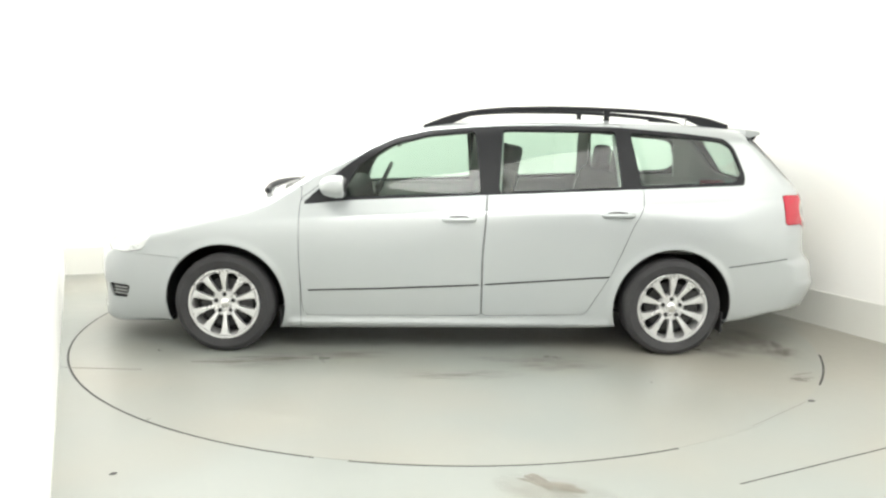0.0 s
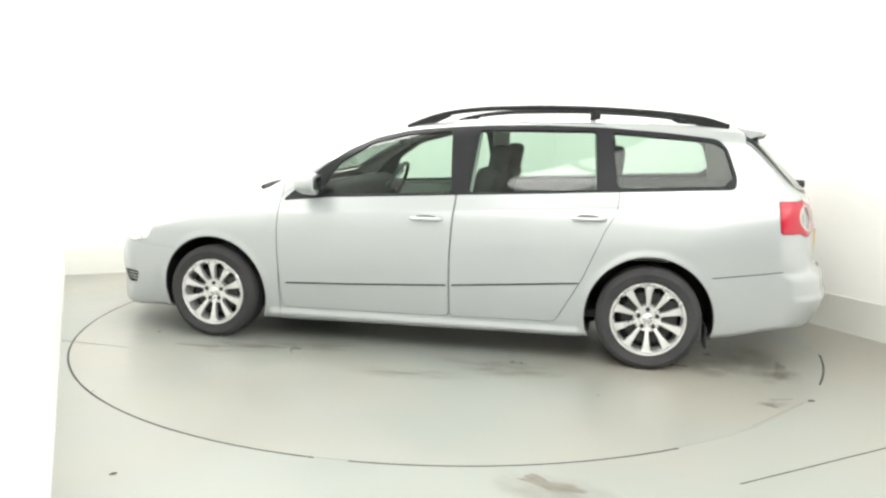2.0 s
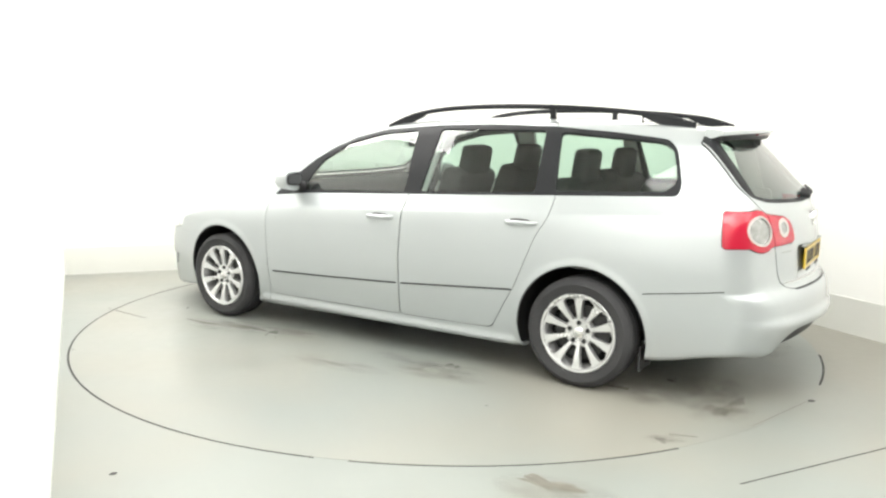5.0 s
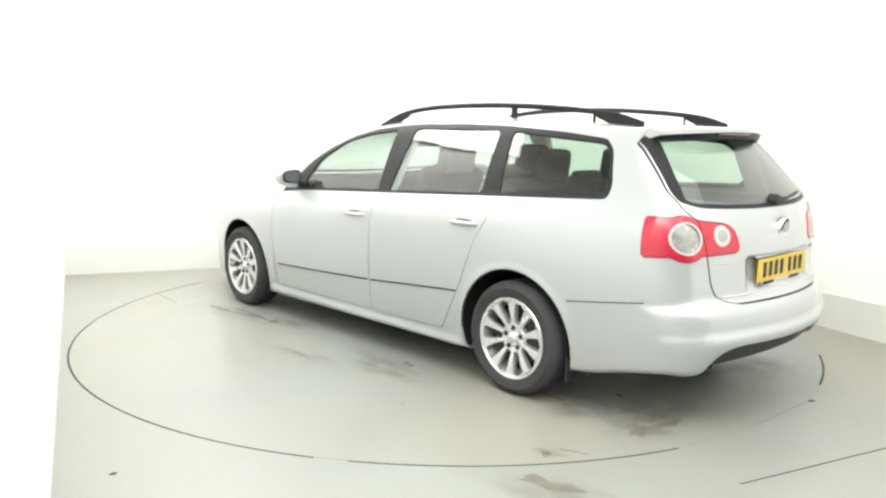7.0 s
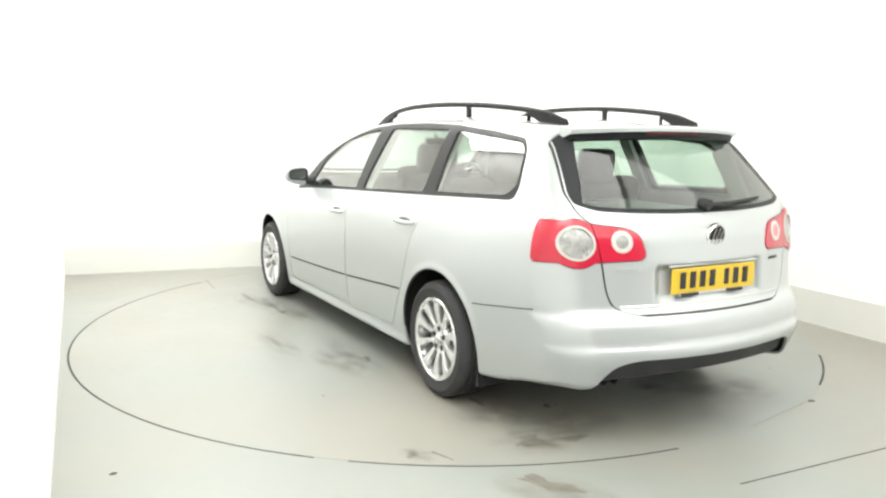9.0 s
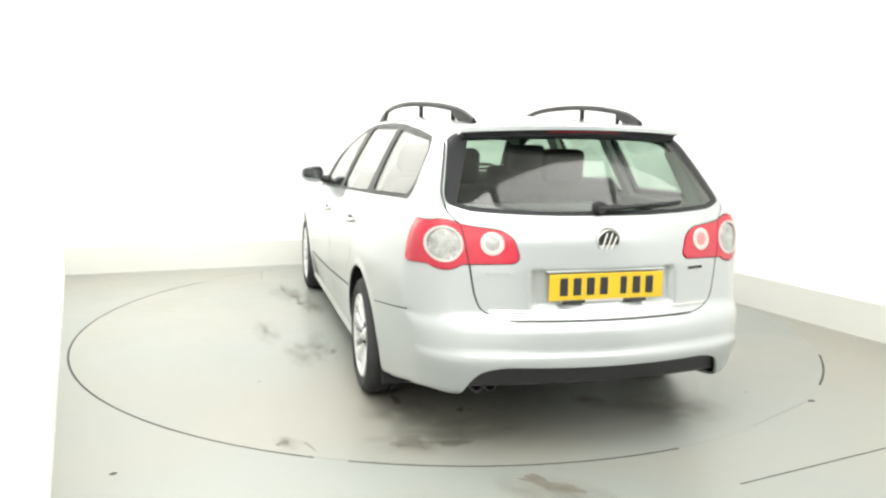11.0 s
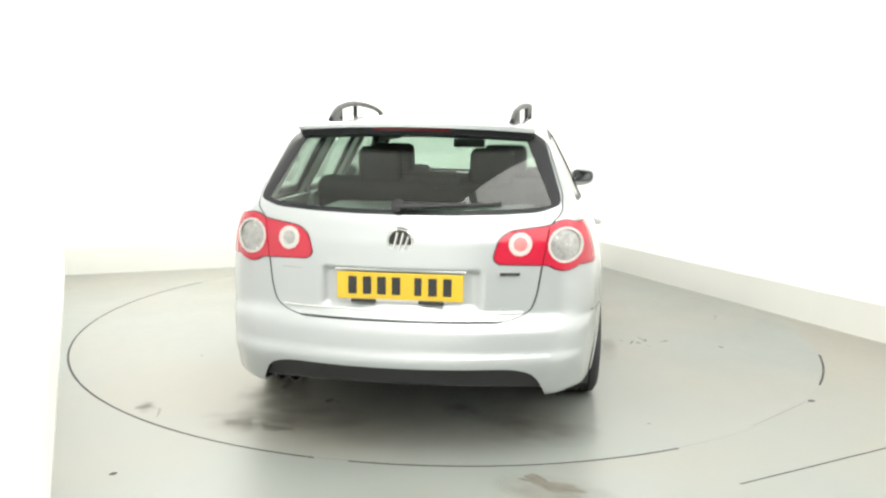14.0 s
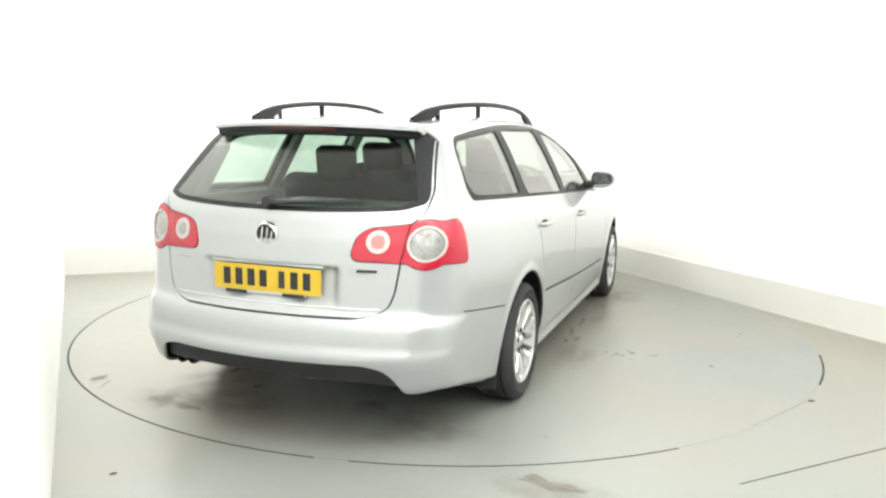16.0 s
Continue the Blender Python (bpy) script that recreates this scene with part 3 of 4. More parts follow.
# bumpers
rear_top = lambda x: 0.553 + 0.118 * np.clip(-x - 1.69, 0, 0.45)
rear_edge = lambda x, y, z: np.maximum(z - np.where(x < -2.09, 0.83, rear_top(x)), x + 1.45)
bumper, shell = pick(shell, rear_edge)
DIFFUSER = rounded([(-0.3, 0.404), (0.46, 0.404), (0.55, 0.380), (0.60, 0.29), (0.63, 0.10), (-0.3, 0.10)], 0.05)
apron, bumper = pick(bumper, lambda x, y, z: np.maximum(outline_distance(DIFFUSER, y, z), x + 2.05))
add("rear_bumper", bumper, [PAINT, BLACK], pair=False)
add("rear_apron", sink(apron, 0.03), BLACK, "black plastic lower apron", 0.01, False)
front_edge = lambda x, y, z: np.maximum(z - 0.60 + 0.05 * np.clip(2.2 - x, 0, 1), 1.62 - x)
bumper, joint, shell = seam(shell, front_edge, 0.0009)
joints.append(joint)
FOG = rounded([(2.12, 0.385), (1.95, 0.385), (1.98, 0.300), (2.09, 0.297)], 0.02)
fog, bumper = pick(bumper, lambda x, y, z: np.maximum(outline_distance(FOG, x, z), 0.45 - y))
intake, bumper = pick(bumper, lambda x, y, z: np.maximum(outline_distance([(-1, 0.22), (0.42, 0.22), (0.45, 0.38), (-1, 0.38)], y, z), 1.9 - x))
add("front_bumper", bumper, [PAINT, BLACK], pair=False)
add("lower_grille", sink(intake, 0.02), BLACK, "black lower air intake", 0.01, False)
fogs = add("fog_grille", sink(fog, 0.03), BLACK, "black slatted fog lamp grille")
# bonnet, grille and headlamps
HEAD = rounded([(2.30, 0.60), (2.25, 0.70), (1.93, 0.748), (1.80, 0.71), (1.85, 0.612), (2.0, 0.585)], 0.03)
head, joint, shell = seam(shell, lambda x, y, z: np.maximum(outline_distance(HEAD, x, z), 0.36 + 0.25 * (z - 0.6) - y))
joints.append(joint)
add("headlamp_lens", head, LAMPGLASS, "clear headlamp cover", 0.0)
add("headlamp_bowl", sink(head, 0.012), BRIGHT, "bright silver headlamp reflector", 0.01)
grille, shell = pick(shell, lambda x, y, z: np.maximum.reduce([y - 0.36, z - 0.685, 2.05 - x]))
add("radiator_grille", sink(grille, 0.008), [CHROME, BLACK], "chrome radiator grille", 0.012, False)
bonnet, joint, shell = seam(shell, lambda x, y, z: np.maximum.reduce([y - 0.735 + 0.32 * np.clip(x - 1.3, 0, 1) ** 1.5, 1.09 - 0.16 * y * y - x, 0.6 - z]))
joints.append(joint)
add("bonnet", bonnet, [PAINT, LINING], pair=False)
cowl, shell = pick(shell, lambda x, y, z: np.maximum.reduce([y - 0.70, 0.99 - 0.18 * y * y - x, x - 1.12 + 0.16 * y * y, 0.9 - z]))
add("windscreen_cowl", sink(cowl, 0.012), BLACK, "black plastic cowl", 0.01, False)
# wings and sills
wing, joint, shell = seam(shell, lambda x, y, z: np.maximum.reduce([0.90 - x, 0.45 - y, z - 1.0]))
joints.append(joint)
add("front_wing", wing, [PAINT, BLACK])
sill, shell = pick(shell, lambda x, y, z: np.maximum.reduce([z - 0.30, np.abs(x - 0.03) - 0.87, 0.6 - y]))
add("sill", sill, [PAINT, BLACK])
under, shell = pick(shell, lambda x, y, z: np.maximum(z - BOTTOM(x) - 0.02, y - 0.76))
add("underbody", under, UNDER_AND_SHADE, "dark coated underbody", 0.01, False)
add("body_shell", shell, [PAINT, LINING], pair=False)


def islands(mesh):
    """The connected pieces of a mesh, the smallest scraps left out."""
    v, f = mesh
    mark = np.arange(len(v))
    while True:
        low = mark[f].min(1)
        nxt = mark.copy()
        for k in range(3):
            np.minimum.at(nxt, f[:, k], low)
        nxt = nxt[nxt]
        if (nxt == mark).all():
            break
        mark = nxt
    for m in np.unique(mark[f[:, 0]]):
        g = f[mark[f[:, 0]] == m]
        if len(g) > 12:
            used, inv = np.unique(g, return_inverse=True)
            yield v[used], inv.reshape(-1, 3)


for j in joints:
    if len(j[1]):
        for piece in islands(j):
            add("shut_line", sink(piece, 0.005), GAP_AND_SHADE, "dark shut line round a panel", 0.0, np.abs(piece[0][:, 1]).min() > 0.003)


# ---- the car's fittings ----
def side_y(x, z):
    """Half width of the skin at a place on the flank."""
    lo, hi = 0.3, 1.1
    for _ in range(30):
        m = (lo + hi) / 2
        if body(np.array([x]), np.array([m]), np.array([z]))[0] < 0:
            lo = m
        else:
            hi = m
    return lo


def rear_x(y, z):
    """Where the skin's tail lies at a place across the car."""
    lo, hi = -2.7, -1.6
    for _ in range(30):
        m = (lo + hi) / 2
        if body(np.array([m]), np.array([abs(y)]), np.array([z]))[0] < 0:
            hi = m
        else:
            lo = m
    return hi


def top_z(x, y):
    return float(TOP(x) - CROWN(x) * y * y)


def combine(*meshes):
    """Joins several bmeshes into one."""
    out = bmesh.new()
    for b in meshes:
        me = bpy.data.meshes.new("piece")
        b.to_mesh(me)
        b.free()
        out.from_mesh(me)
        bpy.data.meshes.remove(me)
    return out


def shifted(bm, m):
    bmesh.ops.transform(bm, matrix=m, verts=bm.verts)
    if m.determinant() < 0:
        bmesh.ops.reverse_faces(bm, faces=bm.faces)
    return bm


# wheels: y points outwards from the car
TYRE, WIDE = 0.298, 0.103
RIM = 0.210


def wheel(name, x, side):
    hub = new(name)
    hub.parent = car
    hub.matrix_basis = Matrix.Translation((x, side * 0.785, TYRE)) @ (Matrix() if side > 0 else Matrix.Rotation(math.pi, 4, "Z"))
    if name.startswith("front"):
        hub.matrix_basis = Matrix.Translation((x, side * 0.815, TYRE)) @ (Matrix() if side > 0 else Matrix.Rotation(math.pi, 4, "Z"))
    # tyre with shoulders, sidewall ridge and four grooves in the tread
    prof = [(RIM - 0.004, -0.085), (RIM + 0.012, -0.098), (0.235, -WIDE), (0.262, -WIDE + 0.002), (0.285, -0.092), (TYRE - 0.003, -0.078)]
    for g in (-0.052, -0.018, 0.018, 0.052):
        prof += [(TYRE, g - 0.005), (TYRE - 0.009, g - 0.004), (TYRE - 0.009, g + 0.004), (TYRE, g + 0.005)]
    prof += [(TYRE - 0.003, 0.078), (0.285, 0.092), (0.266, WIDE - 0.002), (0.263, WIDE + 0.001), (0.256, WIDE + 0.001), (0.253, WIDE - 0.001), (0.235, WIDE), (RIM + 0.012, 0.098), (RIM - 0.004, 0.085)]
    part("tyre", lathe(prof, 72), RUBBER, hub, smooth=True)
    # rim: outer lip, barrel, ten spokes, hub and bolts
    rim = part("rim", lathe([(RIM + 0.002, 0.086), (RIM + 0.004, 0.094), (RIM, 0.099), (RIM - 0.010, 0.098), (RIM - 0.016, 0.090), (RIM - 0.022, 0.05), (RIM - 0.03, -0.08)], 72), ALLOY, hub, "silver alloy ten-spoke rim", True)
    spokes = []
    for k in range(10):
        a = 2 * math.pi * (k + 0.5) / 10
        bm = bmesh.new()
        prev = None
        for r, half, y in ((0.040, 0.013, 0.070), (0.070, 0.0125, 0.075), (0.088, 0.0135, 0.080), (0.12, 0.0165, 0.087), (0.155, 0.0215, 0.092), (0.177, 0.0255, 0.094), (0.186, 0.029, 0.094), (0.190, 0.046, 0.095), (0.195, 0.061, 0.095)):
            ring = []
            for w, d in ((-half, -0.014), (-half + 0.004, -0.001), (-half * 0.3, 0.0), (half * 0.3, 0.0), (half - 0.004, -0.001), (half, -0.014), (half * 0.8, -0.035), (-half * 0.8, -0.035)):
                bow = r - math.sqrt(max(r * r - w * w, 0)) if r > 0.18 else 0
                rr = r - bow
                ring.append(bm.verts.new((rr * math.cos(a) - w * math.sin(a), y + d, rr * math.sin(a) + w * math.cos(a))))
            if prev:
                for j in range(8):
                    bm.faces.new((prev[j], prev[(j + 1) % 8], ring[(j + 1) % 8], ring[j]))
            prev = ring
        bmesh.ops.recalc_face_normals(bm, faces=bm.faces)
        part("spoke", bm, ALLOY, hub, smooth=True)
    part("hub_disc", lathe([(0.0001, 0.078), (0.028, 0.077), (0.030, 0.070), (0.062, 0.071), (0.074, 0.072), (0.082, 0.06), (0.082, 0.02)], 40), ALLOY, hub, smooth=True)
    part("centre_cap", lathe([(0.0001, 0.0835), (0.024, 0.0825), (0.028, 0.079), (0.028, 0.07)], 28), CHROME, hub, "chrome centre cap", True)
    for k in range(5):
        a = 2 * math.pi * k / 5 + 0.3
        part("wheel_bolt", shifted(lathe([(0.0001, 0.078), (0.010, 0.078), (0.0135, 0.0765), (0.0135, 0.065)], 10), Matrix.Translation((0.054 * math.cos(a), 0, 0.054 * math.sin(a)))), BLACK, hub, smooth=True)
    part("brake_disc", lathe([(0.05, 0.035), (0.150, 0.035), (0.150, 0.015), (0.05, 0.015)], 48), DARKMETAL, hub, smooth=True)
    part("wheel_back", lathe([(0.0001, 0.0), (RIM - 0.02, 0.0)], 32), FELT, hub)
    part("brake_caliper", box(0.10, 0.05, 0.16, (-0.12, 0.03, 0.03), 0.015), DARKMETAL, hub)
    return hub


for x, name in ((AXLE, "front_wheel"), (-AXLE, "rear_wheel")):
    for s in SIDES:
        wheel(name, x, s)
        # wheel housing behind the opening
        bm = bmesh.new()
        a0 = -0.32
        arc = [a0 + (math.pi - 2 * a0) * k / 40 for k in range(41)]
        edge = [(x + (ARCH + 0.004) * math.cos(a), HUB + (ARCH + 0.004) * math.sin(a)) for a in arc]
        rows = [[bm.verts.new((px, s * (side_y(px, max(pz, 0.2)) - 0.013), pz)) for px, pz in edge], [bm.verts.new((px, s * 0.42, pz)) for px, pz in edge]]
        for k in range(40):
            bm.faces.new((rows[0][k], rows[0][k + 1], rows[1][k + 1], rows[1][k]))
        bm.faces.new(rows[1])
        part("wheel_housing", bm, FELT, car, "black wheel arch liner", True)
        # rolled edge of the opening
        pts = []
        for k in range(3, 38):
            px, pz = x + ARCH * math.cos(arc[k]), HUB + ARCH * math.sin(arc[k])
            pts.append((px, s * (side_y(x + (ARCH + 0.004) * math.cos(arc[k]), HUB + (ARCH + 0.004) * math.sin(arc[k])) - 0.008), pz))
        part("wheel_arch_lip", tube(pts, 0.007, 6), BLACK, car, smooth=True)
        part("mud_flap", box(0.012, 0.18, 0.13, (x - 0.325, s * 0.74, 0.20), 0.005), BLACK, car)

# roof rails
for s in SIDES:
    rail_y = lambda x: s * (0.505 - 0.075 * max(0.0, -x - 0.7))
    spine = [(0.22, 1.352), (0.15, 1.376), (0.06, 1.412), (-0.05, 1.445), (-0.18, 1.468), (-0.36, 1.484), (-0.60, 1.492), (-0.85, 1.493), (-1.10, 1.486), (-1.32, 1.473), (-1.50, 1.457), (-1.64, 1.438), (-1.74, 1.412), (-1.79, 1.390)]
    high = profile(spine, 0.05)
    xs = np.linspace(0.175, -1.78, 42)
    rail = part("roof_rail", tube([(x, rail_y(x), float(high(x))) for x in xs], [0.008 + 0.005 * min(1, min(0.175 - x, x + 1.78) / 0.12) for x in xs], 10, 1.15), FRAME, car, "satin black roof rail", True)
    for x0, x1 in ((0.17, -0.10), (-1.50, -1.78)):
        low = lambda x: top_z(x, 0.48) - 0.01
        crest = [(x, float(high(x)) - 0.004) for x in np.linspace(x0, x1, 8)]
        rest = [(x1 - 0.01, float(high(x1)) - 0.02), (0.02, low(0.02))] if x0 > 0 else [(x1, low(x1)), (-1.63, low(-1.63)), (x0, float(high(x0)) - 0.02)]
        part("rail_foot", prism([(x0, low(x0))] + crest + rest, lambda a, b, d: (a, rail_y(a) + (d - 0.5) * 0.024, b), 1.0), FRAME, rail)
    part("rail_post", box(0.036, 0.020, 0.085, (-0.985, rail_y(-0.985), 1.455), 0.006), FRAME, rail)

# rear spoiler and high brake lamp
bm = bmesh.new()
rows = []
for j in range(25):
    y = -0.530 + 1.06 * j / 24
    edge = -2.070 + 0.42 * y * y
    ring = []
    for t in (0.0, 0.35, 0.7, 0.93, 1.0):
        x = -1.86 + (edge + 1.86) * t
        ring.append((x, y, top_z(-1.86, y) + 0.010 - 0.012 * t - (0.006 if t == 1.0 else 0)))
    for t in (1.0, 0.9, 0.0):
        x = -1.86 + (edge + 1.86) * t
        ring.append((x, y, top_z(-1.86, y) - 0.014 - (0.010 if t > 0.5 else 0.035)))
    rows.append([bm.verts.new(q) for q in ring])
for a, b in zip(rows, rows[1:]):
    for k in range(8):
        bm.faces.new((a[k], a[(k + 1) % 8], b[(k + 1) % 8], b[k]))
bm.faces.new(rows[0][::-1])
bm.faces.new(rows[-1])
bmesh.ops.recalc_face_normals(bm, faces=bm.faces)
part("roof_spoiler", bm, PAINT, tailgate, "silver roof spoiler", True)
under = bmesh.new()
rows = []
for j in range(25):
    y = -0.520 + 1.04 * j / 24
    edge = -2.050 + 0.42 * y * y
    z = top_z(-1.86, y)
    rows.append([under.verts.new(q) for q in ((edge, y, z - 0.022), (edge + 0.012, y, z - 0.052), (edge + 0.09, y, z - 0.066), (edge + 0.13, y, z - 0.045))])
for a, b in zip(rows, rows[1:]):
    for k in range(4):
        under.faces.new((a[k], a[(k + 1) % 4], b[(k + 1) % 4], b[k]))
under.faces.new(rows[0][::-1])
under.faces.new(rows[-1])
bmesh.ops.recalc_face_normals(under, faces=under.faces)
part("spoiler_underside", under, FRAME, tailgate, "black spoiler underside", True)
bm = bmesh.new()
rows = []
for j in range(13):
    y = -0.17 + 0.34 * j / 12
    edge = -2.056 + 0.33 * y * y
    z = top_z(-1.86, y)
    rows.append([bm.verts.new(q) for q in ((edge, y, z - 0.028), (edge + 0.005, y, z - 0.038), (edge + 0.03, y, z - 0.038), (edge + 0.03, y, z - 0.028))])
for a, b in zip(rows, rows[1:]):
    for k in range(4):
        bm.faces.new((a[k], a[(k + 1) % 4], b[(k + 1) % 4], b[k]))
bm.faces.new(rows[0][::-1])
bm.faces.new(rows[-1])
bmesh.ops.recalc_face_normals(bm, faces=bm.faces)
part("high_brake_lamp", bm, DEEPRED, tailgate, "red high-level brake lamp strip")

# rear wiper: pivot, arm and blade lying on the glass
on_glass = lambda y, z, out: (rear_x(y, z) - out, y, z)
wiper = part("rear_wiper", tube([on_glass(0.03, 1.044, 0.035), on_glass(-0.04, 1.044, 0.036), on_glass(-0.14, 1.048, 0.032), on_glass(-0.26, 1.054, 0.024)], [0.013, 0.011, 0.008, 0.006], 8), BLACK, car, "black rear wiper", True)
part("wiper_blade", tube([on_glass(y, 1.036 + 0.055 * -y, 0.014) for y in np.linspace(0.0, -0.40, 9)], 0.008, 6), BLACK, wiper, smooth=True)
part("wiper_pivot", shifted(lathe([(0.0001, 0.0), (0.022, 0.0), (0.026, 0.012), (0.026, 0.05)], 20), Matrix.Translation(on_glass(0.02, 1.044, 0.045)) @ Matrix.Rotation(-math.pi / 2, 4, "Z")), BLACK, wiper, smooth=True)

# round badge: chrome ring, dark ground, slanting chrome bars
bx = rear_x(0, 0.906)
turn_back = Matrix.Translation((bx, 0, 0.908)) @ Matrix.Rotation(radians(-9), 4, "Y") @ Matrix.Rotation(math.pi / 2, 4, "Z")
badge = part("badge", shifted(lathe([(0.0001, 0.006), (0.048, 0.005), (0.050, -0.01)], 40), turn_back), DARKMETAL, car, "round chrome badge", True)
part("badge_ring", shifted(lathe([(0.045, 0.004), (0.046, 0.010), (0.052, 0.011), (0.055, 0.006), (0.055, -0.01)], 40), turn_back), CHROME, badge, smooth=True)
for x0, z0, x1, z1 in ((-0.034, 0.022, -0.016, -0.036), (-0.014, 0.036, 0.006, -0.040), (0.010, 0.038, 0.026, -0.030)):
    part("badge_bar", shifted(tube([(x0, 0.009, z0), (x1, 0.009, z1)], 0.0052, 6), turn_back), CHROME, badge, smooth=True)

# number plate: yellow with plain dark bars, and its holder strip
px = rear_x(0, 0.708) - 0.010
flat = lambda a, b, d: (px - d, a, b)
plate = part("number_plate", box(0.008, 0.520, 0.112, (px, 0, 0.720), 0.003), YELLOW, car, "yellow number plate with dark bars")
for k, y in enumerate((0.195, 0.135, 0.075, 0.015, -0.075, -0.135, -0.195)):
    part("plate_bar", box(0.006, 0.036 if k != 4 else 0.030, 0.074, (px - 0.0035, y, 0.722), 0.003), BLACK, plate)
for y in (0.15, -0.13):
    part("plate_clip", box(0.010, 0.105, 0.014, (px - 0.004, y, 0.658), 0.003), BLACK, plate)
part("plate_strip", box(0.006, 0.40, 0.012, (px - 0.001, 0.01, 0.660), 0.002), PALE, plate, "pale lower strip")
part("plate_lamp_strip", box(0.02, 0.54, 0.008, (rear_x(0, 0.80) + 0.012, 0, 0.786), 0.003), LINING, tailgate)
part("tailgate_strip", tube([(rear_x(y, 0.622) - 0.003, y, 0.622) for y in np.linspace(-0.50, 0.50, 21)], 0.0045, 6), CHROME, tailgate, "bright strip along the tailgate foot", True)
part("model_badge", prism([(-0.405, 0.772), (-0.485, 0.772), (-0.485, 0.783), (-0.405, 0.783)], lambda a, b, d: (rear_x(a, b) - 0.001 - 0.004 * d, a, b), 1.0), DARKMETAL, tailgate, "small dark model lettering bar")
part("model_badge", prism([(0.42, 0.775), (0.51, 0.775), (0.51, 0.780), (0.42, 0.780)], lambda a, b, d: (rear_x(a, b) - 0.001 - 0.003 * d, a, b), 1.0), LENS, tailgate)
# twin tail pipes
for y in (0.47, 0.53):
    part("tail_pipe", shifted(lathe([(0.021, 0.0), (0.028, 0.0), (0.028, 0.16), (0.021, 0.16)], 20, True), Matrix.Translation((-2.24, y, 0.29)) @ Matrix.Rotation(-math.pi / 2, 4, "Z")), BLACK, car, "sooty black tail pipe", True)
part("silencer", box(0.30, 0.6, 0.12, (-1.95, 0.12, 0.29), 0.05, segments=3), BLACK, car)
part("rear_axle", tube([(-AXLE, -0.6, 0.28), (-AXLE, 0.6, 0.28)], 0.04), BLACK, car)

# door handles, painted shade lines of the rubbing strips
for i, s in enumerate(SIDES):
    for doors, x0, x1, z in ((front_doors, 0.046, -0.146, 0.822), (rear_doors, -0.905, -1.095, 0.858)):
        y = side_y((x0 + x1) / 2, z)
        pts = [(x, s * (y + o), z + 0.003 - 0.012 * (x - x0)) for x, o in ((x0, -0.004), (x0 - 0.02, 0.016), (x0 - 0.06, 0.024), (x1 + 0.05, 0.024), (x1 + 0.015, 0.018), (x1, -0.004))]
        handle = part("door_handle", tube(pts, [0.010, 0.013, 0.013, 0.013, 0.013, 0.010], 10), PAINT, doors[i], "body-coloured door handle", True)
        # flat dark ellipsoid painted for the shade in the recess behind the handle
        cup = bmesh.new()
        bmesh.ops.create_uvsphere(cup, u_segments=20, v_segments=10, radius=1.0, matrix=Matrix.Translation(((x0 + x1) / 2 + 0.005, s * (y - 0.004), z + 0.013)) @ Matrix.Diagonal((0.066, 0.008, 0.012, 1)))
        part("handle_cup_shade", cup, UNDER_AND_SHADE, doors[i], "dark patch painted for the shade in the handle recess", True)
    for doors, x0, x1 in ((front_doors, 0.850, -0.172), (rear_doors, -0.210, -0.955)):
        line = profile([(0.9, 0.386), (0.4, 0.403), (-0.178, 0.430), (-0.957, 0.487)], 0.05)
        xs = np.linspace(x0, x1, 24)
        # dark tube for the strip's shadow line; the strip itself is not built
        part("strip_shade_line", tube([(x, s * (side_y(x, float(line(x))) + 0.0005), float(line(x))) for x in xs], 0.0052, 6), GAP_AND_SHADE, doors[i], "thin dark line painted for the shade along a body-coloured strip", True)

# upper joint of the rear bumper on the flanks
for s in SIDES:
    part("bumper_joint", tube([(x, s * (side_y(x, float(rear_top(x))) - 0.0005), float(rear_top(x))) for x in np.linspace(-1.69, -2.07, 12)], 0.003, 6), GAP_AND_SHADE, car, smooth=True)

# door mirrors
for s in SIDES:
    mirror = part("door_mirror", shifted(combine(tube([(0.66, 0.80, 0.965), (0.665, 0.87, 0.975), (0.665, 0.90, 0.985)], [0.03, 0.026, 0.024], 12)), Matrix.Diagonal((1, s, 1, 1))), BLACK, car, "silver door mirror on a black foot", True)
    bm = bmesh.new()
    bmesh.ops.create_uvsphere(bm, u_segments=32, v_segments=20, radius=1.0)
    for v in bm.verts:
        c = v.co
        q = [math.copysign(abs(k) ** 0.75, k) for k in c]
        x = q[0] * 0.125 if q[0] > 0 else q[0] * 0.022
        v.co = Vector((0.650 + x - 0.10 * (q[1] * 0.1), 0.920 + q[1] * 0.088, 1.010 + q[2] * (0.066 - 0.008 * q[1]) + 0.006 * q[1]))
    part("mirror_housing", shifted(bm, Matrix.Diagonal((1, s, 1, 1))), PAINT, mirror, smooth=True)
    ring = rounded([(0.845, 0.972), (0.990, 0.980), (0.994, 1.050), (0.850, 1.066)], 0.035, 6)
    part("mirror_rim", shifted(prism(ring, lambda a, b, d: (0.633 - 0.012 * d + 0.1 * (0.925 - a), a, b), 1.0), Matrix.Diagonal((1, s, 1, 1))), BLACK, mirror)
    ring = rounded([(0.854, 0.981), (0.982, 0.988), (0.986, 1.043), (0.859, 1.058)], 0.03, 6)
    part("mirror_glass", shifted(prism(ring, lambda a, b, d: (0.624 - 0.005 * d + 0.1 * (0.925 - a), a, b), 1.0), Matrix.Diagonal((1, s, 1, 1))), MIRROR, mirror, "mirror glass")

